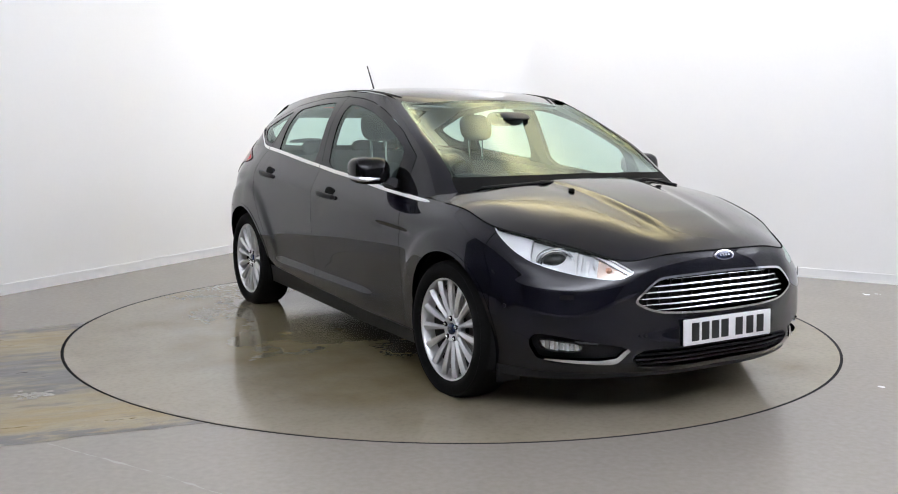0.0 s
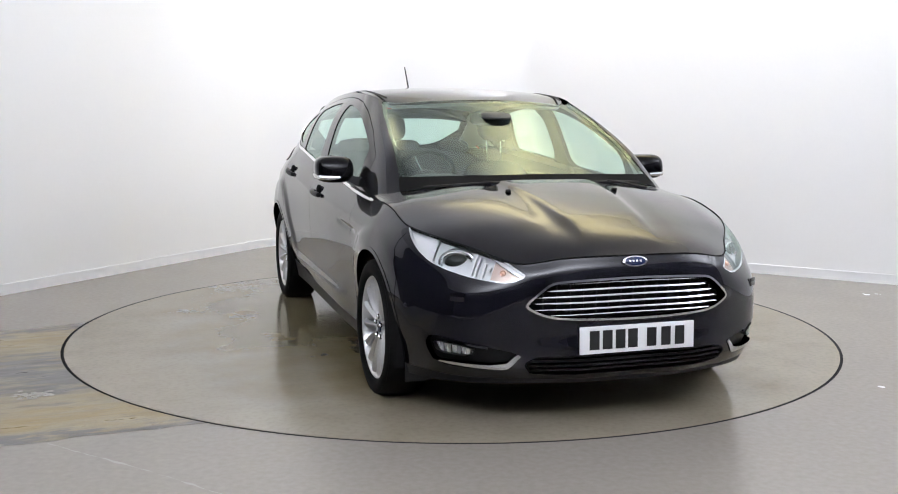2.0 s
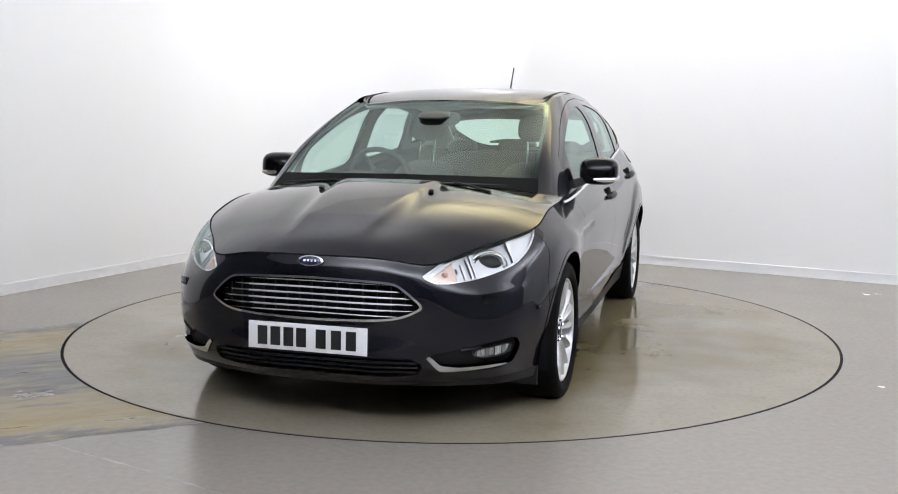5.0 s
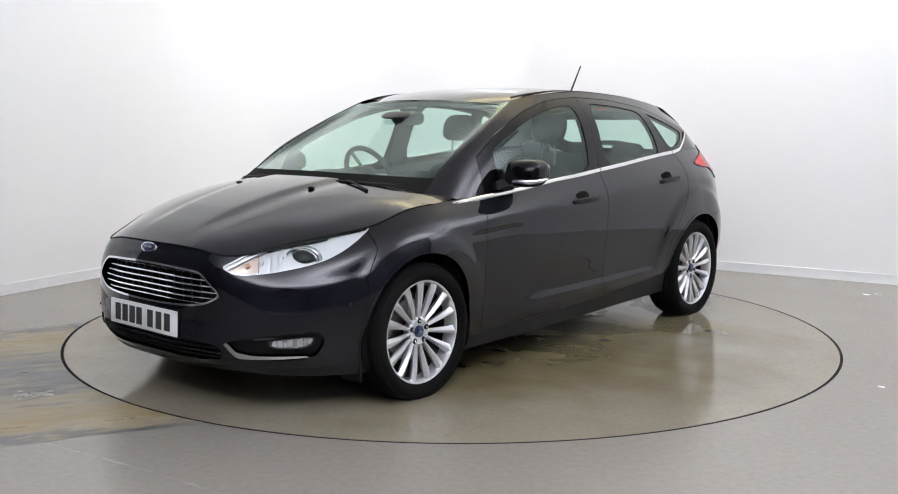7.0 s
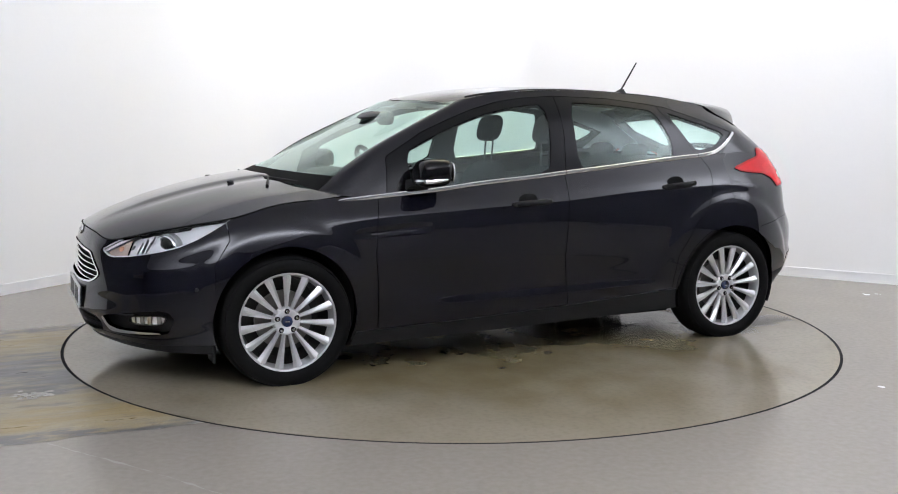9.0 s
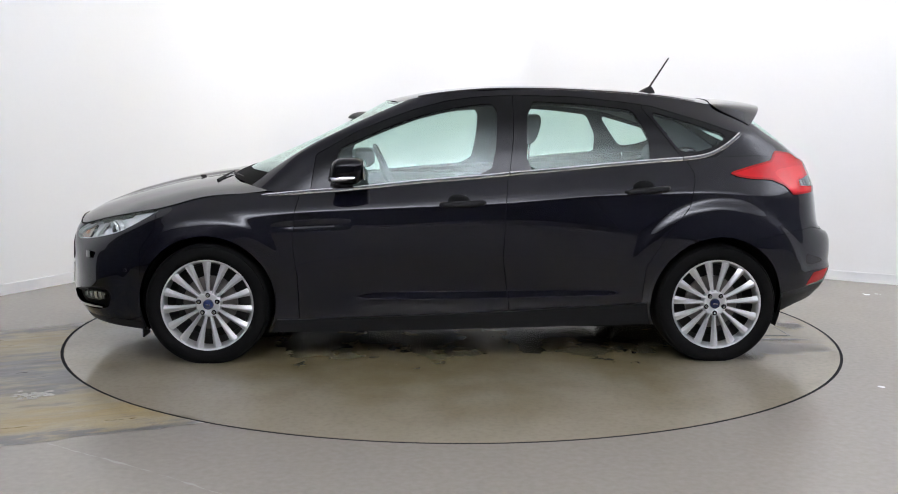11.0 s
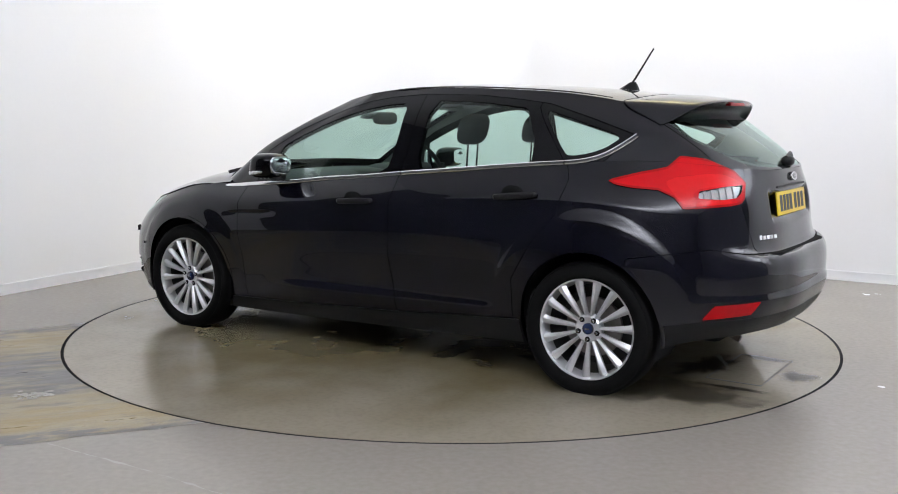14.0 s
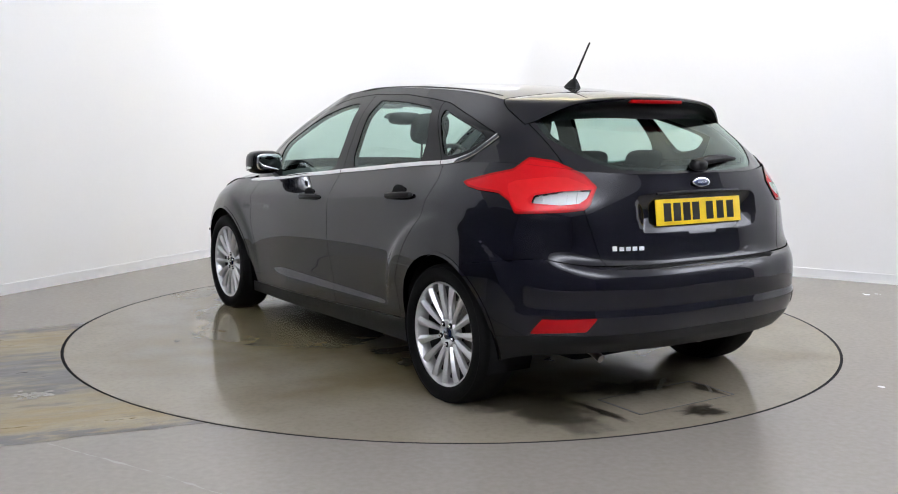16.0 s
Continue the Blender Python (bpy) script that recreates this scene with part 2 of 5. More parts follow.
def lathe(profile, seg=64, closed=False, caps=False):
    """A body turned about the y axis; profile: (radius, y) pairs."""
    bm = bmesh.new()
    rings = []
    for r, y in profile:
        rings.append([bm.verts.new((r * math.cos(k * math.tau / seg), y, r * math.sin(k * math.tau / seg))) for k in range(seg)])
    pairs = list(zip(rings, rings[1:])) + ([(rings[-1], rings[0])] if closed else [])
    for r, q in pairs:
        for k in range(seg):
            bm.faces.new((r[k], r[(k + 1) % seg], q[(k + 1) % seg], q[k]))
    if caps and not closed:
        for ring in (rings[0][::-1], rings[-1]):
            if (ring[0].co - ring[seg // 2].co).length > 1e-5:
                bm.faces.new(ring)
    bmesh.ops.remove_doubles(bm, verts=bm.verts[:], dist=1e-6)
    bmesh.ops.recalc_face_normals(bm, faces=bm.faces[:])
    return bm


def hull_rows(rows):
    """A closed body through rows of points (each row the same count, taken as a loop)."""
    bm = bmesh.new()
    rings = [[bm.verts.new(p) for p in r] for r in rows]
    k = len(rings[0])
    for r, q in zip(rings, rings[1:]):
        for i in range(k):
            bm.faces.new((r[i], r[(i + 1) % k], q[(i + 1) % k], q[i]))
    bm.faces.new(rings[0][::-1])
    bm.faces.new(rings[-1])
    bmesh.ops.recalc_face_normals(bm, faces=bm.faces[:])
    return bm


def rounded(cx, cy, cz, sx, sy, sz, power=3.0, nu=20, nv=12, lean=0.0):
    """A cushion: a rounded box of half sizes sx, sy, sz; lean shifts x with height."""
    bm = bmesh.new()
    def f(c, p):
        return math.copysign(abs(c) ** (2 / p), c)
    rows = []
    for j in range(1, nv):
        b = -math.pi / 2 + math.pi * j / nv
        rows.append([bm.verts.new((cx + sx * f(math.cos(b), power) * f(math.cos(a), power) + lean * sz * f(math.sin(b), power),
                                   cy + sy * f(math.cos(b), power) * f(math.sin(a), power), cz + sz * f(math.sin(b), power)))
                     for a in (math.tau * i / nu for i in range(nu))])
    for r, q in zip(rows, rows[1:]):
        for i in range(nu):
            bm.faces.new((r[i], r[(i + 1) % nu], q[(i + 1) % nu], q[i]))
    bm.faces.new(rows[0][::-1])
    bm.faces.new(rows[-1])
    return bm


def merged(*bms):
    out = bmesh.new()
    for b in bms:
        me = bpy.data.meshes.new("tmp")
        b.to_mesh(me)
        b.free()
        out.from_mesh(me)
        bpy.data.meshes.remove(me)
    return out


# ---- the studio ----
CORNER = np.array((-1.42, 4.54))
LEFT, RIGHT = np.array((-.435, -.900)), np.array((.859, -.512))


def wall(name, a, b, label, material=DIM_WALL):
    """An upright wall between two plan points, 0.15 m thick, its face towards the room."""
    a, b = Vector((*a, 0)), Vector((*b, 0))
    d = b - a
    bm = block(0, d.length, 0, .15, 0, CEIL, 0)
    ob = link(name, bm, material, None, "", place=Matrix.Translation(a) @ pose(0, 0, 0, 0, 0, math.degrees(math.atan2(d.y, d.x))))
    return tagged(ob, label, "wall", kind="structure")


def cove():
    """The rounded corner between the two white walls, with the walls themselves, in one sheet with thickness."""
    r = 1.1
    ang = math.acos(LEFT @ RIGHT)
    off = r / math.tan(ang / 2)
    p0, p1 = CORNER + LEFT * off, CORNER + RIGHT * off
    n0 = np.array((-LEFT[1], LEFT[0]))
    n0 = n0 if n0 @ RIGHT > 0 else -n0
    c = p0 + n0 * r
    a0, a1 = math.atan2(*(p0 - c)[::-1]), math.atan2(*(p1 - c)[::-1])
    if a1 > a0:
        a1 -= math.tau
    arc = [c + r * np.array((math.cos(a0 + (a1 - a0) * k / 24), math.sin(a0 + (a1 - a0) * k / 24))) for k in range(25)]
    return [CORNER + LEFT * 6.2] + arc + [CORNER + RIGHT * 6, CORNER + RIGHT * 12]


LINE = cove()


def swept(name, line, z0, z1, out, back, material, label, category):
    bm = bmesh.new()
    rows = []
    for i, p in enumerate(line):
        d = (line[min(i + 1, len(line) - 1)] - line[max(i - 1, 0)])
        d = d / np.linalg.norm(d)
        n = np.array((d[1], -d[0]))
        rows.append([(*(p + n * out), z0), (*(p + n * out), z1), (*(p - n * back), z1), (*(p - n * back), z0)])
    rings = [[bm.verts.new(q) for q in r] for r in rows]
    for r, q in zip(rings, rings[1:]):
        for k in range(4):
            bm.faces.new((r[k], r[(k + 1) % 4], q[(k + 1) % 4], q[k]))
    bmesh.ops.recalc_face_normals(bm, faces=bm.faces[:])
    return tagged(link(name, bm, material, None), label, category, kind="structure")


swept("wall_cove", LINE, 0, CEIL, 0, .15, WALL, "smooth white studio wall with a rounded corner", "wall")
swept("skirting", LINE, 0, .062, .012, -.001, BASE, "white painted skirting along the studio wall", "skirting")
swept("skirting_cap", LINE, .0625, .078, .016, -.001, BASE, "thin white cap strip on the skirting", "skirting")
END_L, END_R = CORNER + LEFT * 12, LINE[-1]
wall("wall_west", END_L, LINE[0] - RIGHT * .02, "dark entrance side of the studio")
BACK = END_L + RIGHT * 12
# unseen walls, added to shape what the car's paint mirrors
wall("wall_south", BACK, END_L, "unseen wall behind the camera, dark for the car's reflections")
wall("wall_east", END_R, BACK, "unseen wall closing the studio, its grey set for reflections", EAST_WALL)
tagged(link("ceiling", block(-9, 13, -15, 8, CEIL, CEIL + .1, 0), CEILING, None), "white painted studio ceiling", "ceiling", kind="structure")


def ring_sheet(inner, outer, z, square=0):
    """A flat sheet with a round hole."""
    bm = bmesh.new()
    n = 256
    a = [bm.verts.new((inner * math.cos(k * math.tau / n), inner * math.sin(k * math.tau / n), z)) for k in range(n)]
    b = []
    for k in range(n):
        c, s = math.cos(k * math.tau / n), math.sin(k * math.tau / n)
        f = outer / max(abs(c), abs(s)) if square else outer
        b.append(bm.verts.new((f * c, f * s, z)))
    for k in range(n):
        bm.faces.new((a[k], b[k], b[(k + 1) % n], a[(k + 1) % n]))
    bmesh.ops.recalc_face_normals(bm, faces=bm.faces[:])
    if bm.faces[0].normal.z < 0:
        bmesh.ops.reverse_faces(bm, faces=bm.faces[:])
    return bm


TABLE_R = 2.244
tagged(link("floor", ring_sheet(TABLE_R + .006, 16, 0, 1), FLOOR, None), "polished grey painted concrete floor", "floor", kind="structure")
tagged(link("turntable_pit", lathe([(TABLE_R + .006, 0), (TABLE_R + .006, -.08), (.01, -.08)], 256), DARK, None,
            place=pose(0, 0, 0, 90, 0, 0)), "dark slot round the turntable", "floor", kind="structure")


def even(line, n):
    """n + 1 points at even steps along a line."""
    q = np.array(line, float)
    run = np.r_[0, np.cumsum(np.linalg.norm(np.diff(q, axis=0), axis=1))]
    at = np.linspace(0, run[-1], n + 1)
    return np.stack([np.interp(at, run, q[:, 0]), np.interp(at, run, q[:, 1])], -1), at


def floor_patch(name, near, far, z, material, label, wob=.02, seed=1, n=120, arc=None):
    """A thin worn patch between two lines that run out over the floor, with ragged edges; arc: where it starts on the turntable's rim."""
    rnd = random.Random(seed)
    sides = []
    for line in (near, far):
        q, at = even(line, n)
        d = np.gradient(q, axis=0)
        d /= np.linalg.norm(d, axis=1)[:, None] + 1e-9
        off = sum(amp * np.sin(at * math.tau / l + rnd.uniform(0, math.tau)) for l, amp in ((.83, .5), (.37, .5), (.21, .4), (.12, .3), (.075, .2)))
        ease = np.clip((np.hypot(q[:, 0], q[:, 1]) - TABLE_R - .03) / .15, 0, 1)
        sides.append(q + np.stack([-d[:, 1], d[:, 0]], -1) * (off * ease * wob)[:, None])
    bm = bmesh.new()
    rows = []
    pull = (1 - np.arange(n + 1) / n)[:, None] ** 2
    for u in np.linspace(0, 1, 17 if arc else 3):
        q = sides[0] * (1 - u) + sides[1] * u
        if arc:
            g = radians(arc[0] + (arc[1] - arc[0]) * u)
            q = q + pull * ((TABLE_R + .008) * np.array((math.cos(g), math.sin(g))) - q[0])
        rows.append([bm.verts.new((*p, z)) for p in q])
    for r, q in zip(rows, rows[1:]):
        for i in range(n):
            bm.faces.new((r[i], r[i + 1], q[i + 1], q[i]))
    bm.normal_update()
    across = {v: (u / (len(rows) - 1), i / n) for u, r in enumerate(rows) for i, v in enumerate(r)}
    layer = bm.loops.layers.uv.new("strip")
    for f in bm.faces:
        if f.normal.z < 0:
            f.normal_flip()
        for corner in f.loops:
            corner[layer].uv = across[corner.vert]
    return tagged(link(name, bm, material, None), label, "floor patch", kind="structure")


# a strip of bare, scraped concrete runs from the turntable to the side
floor_patch("worn_floor", [(-1.03, -2.01), (-1.74, -2.33), (-5.5, -3.6)], [(-2.25, -.04), (-2.66, -.31), (-5.2, -1.82)], .0012, WORN, "worn yellowish and scraped grey concrete strip beside the turntable", .014, 3, arc=(243, 181))
floor_patch("floor_crack", [(-1.56, -2.282), (-1.15, -2.53), (-.70, -2.826)], [(-1.558, -2.279), (-1.148, -2.527), (-.698, -2.823)], .0012, CRACK, "hairline crack in the painted floor", .006, 11)


def cement_flecks():
    """Small crumbs of bare cement in the scraped strip."""
    rnd = random.Random(21)
    bm = bmesh.new()
    for k in range(34):
        x, y = rnd.gauss(-1.90, .055), rnd.gauss(-1.625, .035)
        if math.hypot(x, y) < TABLE_R + .05:
            continue
        w, h = rnd.uniform(.006, .020), rnd.uniform(.004, .010)
        ring = [(x + w * math.cos(a) * rnd.uniform(.5, 1.2), y + h * math.sin(a) * rnd.uniform(.5, 1.2) + .3 * w * math.cos(a)) for a in (0, .9, 1.9, 2.8, 3.7, 4.6, 5.5)]
        lo = [bm.verts.new((p, q, .002)) for p, q in ring]
        hi = [bm.verts.new((x + (p - x) * .8, y + (q - y) * .8, .0058 + k * .00004)) for p, q in ring]
        for i in range(7):
            bm.faces.new((lo[i], lo[(i + 1) % 7], hi[(i + 1) % 7], hi[i]))
        bm.faces.new(hi)
    tagged(link("cement_crumbs", bm, BARE, None), "pale crumbs of bare cement in the scraped strip", "floor patch", kind="stuff")


cement_flecks()
# ---- the turntable and the car ride on it together ----
CX, CY = .021, -.062
TURN = [(0.0, -58.67), (0.5, -59.42), (1.0, -61.71), (1.5, -65.56), (2.0, -71.29), (2.5, -77.01), (3.0, -83.17), (3.5, -88.92), (4.0, -95.12), (4.5, -100.91),
        (5.0, -107.08), (7.5, -136.48), (8.0, -142.62), (8.5, -148.45), (9.0, -154.41), (11.5, -183.18), (12.0, -189.39), (12.5, -194.96), (13.0, -200.94), (13.5, -206.75),
        (14.0, -212.95), (14.5, -218.57), (15.0, -224.59), (15.5, -230.24), (16.0, -236.32)]
turntable = new("turntable")
tagged(turntable, "round grey painted turntable set flush in the floor", "turntable")
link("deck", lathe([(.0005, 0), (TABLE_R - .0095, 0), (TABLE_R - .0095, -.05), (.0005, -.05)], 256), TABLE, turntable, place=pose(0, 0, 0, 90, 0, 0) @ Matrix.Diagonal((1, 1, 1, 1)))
# a black ring fills the open gap and stands in for its shade
link("gap_shade", lathe([(TABLE_R - .0092, -.0008), (TABLE_R + .0055, -.0008), (TABLE_R + .0055, -.03), (TABLE_R - .0092, -.03)], 256, True), DARK, turntable, "black ring standing in for the dark gap", place=pose(0, 0, 0, 90, 0, 0))
car = new("car")
tagged(car, "black five-door hatchback car, chrome trim, silver wheels, on the turntable", "car")
HERE = Matrix.Translation((-CX, -CY, 0))     # from the car's space to the turntable's


def car_local(x, y):
    return x - CX, y - CY


# a lift-out cover with dark joints and a wet stain round it
hx0, hy0 = car_local(-1.97, -.31)
hx1, hy1 = car_local(-1.70, .28)
link("cover", block(hx0 + .006, hx1 - .006, hy0 + .006, hy1 - .006, -.01, .0015, .0005, 1), TABLE, turntable, "lift-out cover")
for n_, (a_, b_, c_, d_) in enumerate(((hx0, hx1, hy0 - .006, hy0 + .004), (hx0, hx1, hy1 - .004, hy1 + .007), (hx1 - .003, hx1 + .003, hy0, hy1), (hx0 - .002, hx0 + .002, hy0, hy1))):
    link("joint", block(a_, b_, c_, d_, -.01, .0012, 0), INK, turntable)


def wet_mat(name, colour, rough, most):
    """A film of water that thins out towards its rim."""
    m = bpy.data.materials.new(name)
    m.use_nodes = True
    n, l = m.node_tree.nodes, m.node_tree.links
    b = n["Principled BSDF"]
    b.inputs["Base Color"].default_value, b.inputs["Roughness"].default_value = (*colour, 1), rough
    co, uv, t, add, thin = n.new("ShaderNodeTexCoord"), n.new("ShaderNodeSeparateXYZ"), n.new("ShaderNodeTexNoise"), n.new("ShaderNodeMath"), n.new("ShaderNodeMapRange")
    t.inputs["Scale"].default_value, t.inputs["Detail"].default_value = 9, 5
    add.operation, add.inputs[1].default_value = "MULTIPLY_ADD", .7
    l.new(co.outputs["UV"], uv.inputs[0])
    l.new(co.outputs["Object"], t.inputs["Vector"])
    l.new(t.outputs["Fac"], add.inputs[0])
    l.new(uv.outputs[0], add.inputs[2])
    thin.interpolation_type = "SMOOTHSTEP"
    for k, v in zip((1, 2, 3, 4), (.72, 1.25, most, 0.0)):
        thin.inputs[k].default_value = v
    l.new(add.outputs[0], thin.inputs[0])
    l.new(thin.outputs[0], b.inputs["Alpha"])
    return m


WET_SHADE = wet_mat("wet_stain_and_shade", (.040, .034, .024), .06, .70)


def puddle(cx, cy, rx, ry, seed):
    rnd = random.Random(seed)
    bm = bmesh.new()
    ph = [rnd.uniform(0, 6.28) for _ in range(6)]
    ring = []
    for k in range(72):
        a = k * math.tau / 72
        f = 1 + .22 * math.sin(2 * a + ph[0]) + .15 * math.sin(3 * a + ph[1]) + .10 * math.sin(7 * a + ph[2]) + .06 * math.sin(13 * a + ph[3])
        ring.append(bm.verts.new((*car_local(cx + rx * f * math.cos(a), cy + ry * f * math.sin(a)), .0016 + .0003 * seed)))
    c = bm.verts.new((*car_local(cx, cy), .0016 + .0003 * seed))
    layer = bm.loops.layers.uv.new("film")
    for k in range(72):
        f = bm.faces.new((c, ring[k], ring[(k + 1) % 72]))
        for corner in f.loops:
            corner[layer].uv = (0, 0) if corner.vert is c else (1, 0)
    return link("wet_shade_patch", bm, WET_SHADE, turntable, "shallow dark wet patch, the largest also painted shade")


# the first, by the rear wheel, also paints in the car's shade and reflection
for seed, (x_, y_, rx_, ry_) in enumerate(((-1.62, .60, .42, .36), (-1.62, .04, .16, .30), (-2.07, .02, .09, .17), (-1.87, .40, .18, .045), (-1.84, -.27, .16, .05),
                                           (-.85, .38, .24, .09)), 1):
    puddle(x_, y_, rx_, ry_, seed)

# ---- the car's shape: smooth skins drawn through rails, in the car's own space (x ahead, y to its left, z up) ----
def through_points(P, t, s):
    """A smooth curve through the rows of P at the knots t, read at s."""
    m = np.gradient(P, t, axis=0)
    i = np.clip(np.searchsorted(t, s, side="right") - 1, 0, len(t) - 2)
    h = (t[i + 1] - t[i])
    w = ((s - t[i]) / h)
    sh = (-1,) + (1,) * (P.ndim - 1)
    h, w = h.reshape(sh), w.reshape(sh)
    return ((2 * w**3 - 3 * w**2 + 1) * P[i] + (w**3 - 2 * w**2 + w) * h * m[i]
            + (3 * w**2 - 2 * w**3) * P[i + 1] + (w**3 - w**2) * h * m[i + 1])


class Skin:
    """Vertices, normals and triangles of a piece of skin."""

    def __init__(self, V, N, T):
        self.V, self.N, self.T = V, N, T

    def split(self, f):
        """Cut along f = 0: the piece with f < 0 and the piece with f > 0."""
        f = np.where(np.abs(f) < 1e-7, 1e-7, f)
        V, N, T = self.V, self.N, self.T
        s = f[T] > 0
        k = s.sum(1)
        out = {False: [T[k == 0]], True: [T[k == 3]]}
        edges, newV, newN = {}, [], []

        def cut(a, b):
            key = (min(a, b), max(a, b))
            if key not in edges:
                w = f[a] / (f[a] - f[b])
                edges[key] = len(V) + len(newV)
                newV.append(V[a] + w * (V[b] - V[a]))
                newN.append(N[a] + w * (N[b] - N[a]))
            return edges[key]

        for tri, sg, kk in zip(T[(k == 1) | (k == 2)], s[(k == 1) | (k == 2)], k[(k == 1) | (k == 2)]):
            j = int(np.argmax(sg if kk == 1 else ~sg))
            a, b, c = tri[j], tri[(j + 1) % 3], tri[(j + 2) % 3]
            p, q = cut(a, b), cut(a, c)
            out[bool(kk == 1)].append(np.array([[a, p, q]]))
            out[bool(kk != 1)].append(np.array([[p, b, c], [p, c, q]]))
        VV = np.vstack([V, newV]) if newV else V
        NN = np.vstack([N, newN]) if newV else N
        NN = NN / np.maximum(np.linalg.norm(NN, axis=1), 1e-9)[:, None]
        return [Skin(VV, NN, np.vstack(out[g])).tidy() for g in (False, True)]

    def tidy(self):
        used = np.unique(self.T)
        back = np.zeros(len(self.V), int)
        back[used] = np.arange(len(used))
        return Skin(self.V[used], self.N[used], back[self.T])

    def mirrored(self):
        return Skin(self.V * (1, -1, 1), self.N * (1, -1, 1), self.T[:, ::-1])

    def moved(self, d):
        return Skin(self.V + self.N * d, self.N, self.T)

    def plus(self, other):
        return Skin(np.vstack([self.V, other.V]), np.vstack([self.N, other.N]), np.vstack([self.T, other.T + len(self.V)]))


def skin_of_grid(P, flip=False):
    """A skin over a grid of points."""
    a, b = P.shape[:2]
    du, dv = np.gradient(P, axis=1), np.gradient(P, axis=0)
    N = np.cross(du, dv)
    N /= np.maximum(np.linalg.norm(N, axis=2), 1e-12)[..., None]
    i = np.arange(a * b).reshape(a, b)
    q = np.stack([i[:-1, :-1], i[:-1, 1:], i[1:, 1:], i[1:, :-1]], -1).reshape(-1, 4)
    T = np.vstack([q[:, [0, 1, 2]], q[:, [0, 2, 3]]])
    N = N.reshape(-1, 3)
    if flip:
        N, T = -N, T[:, ::-1]
    return Skin(P.reshape(-1, 3), N, T)


def loft(C, nu, nv, wrap=True):
    """A grid of points over the control net C (rails, columns, 3); wrap: the columns at both ends lie on the middle of the car."""
    C = np.array(C, float)
    if wrap:
        C = np.concatenate([C[:, 2:0:-1] * (1, -1, 1), C, C[:, -2:-4:-1] * (1, -1, 1)], 1)
    tu = np.r_[0, np.cumsum(np.linalg.norm(np.diff(C, axis=1), axis=2).mean(0))]
    tv = np.r_[0, np.cumsum(np.linalg.norm(np.diff(C, axis=0), axis=2).mean(1))]
    lo, hi = (tu[2], tu[-3]) if wrap else (tu[0], tu[-1])
    A = through_points(C.transpose(1, 0, 2), tu, np.linspace(lo, hi, nu)).transpose(1, 0, 2)
    return through_points(A, tv, np.linspace(0, tv[-1], nv))


def outline(pts, soft=2):
    """A closed outline with its corners cut round."""
    P = np.array(pts, float)
    for _ in range(soft):
        Q = np.roll(P, -1, 0)
        P = np.stack([P * .8 + Q * .2, P * .2 + Q * .8], 1).reshape(-1, 2)
    return P


def inside(P, A, B):
    """Signed distance of the points (A, B) from the outline P: negative inside."""
    X = np.stack([A, B], -1)
    best, odd = np.full(len(X), 1e9), np.zeros(len(X), bool)
    for p, q in zip(P, np.roll(P, -1, 0)):
        e, w = q - p, X - p
        k = np.clip((w @ e) / max(e @ e, 1e-12), 0, 1)
        best = np.minimum(best, np.linalg.norm(w - k[:, None] * e, axis=1))
        c = ((p[1] > X[:, 1]) != (q[1] > X[:, 1])) & (X[:, 0] < (q[0] - p[0]) * (X[:, 1] - p[1]) / (q[1] - p[1] + 1e-15) + p[0])
        odd ^= c
    return np.where(odd, -best, best)


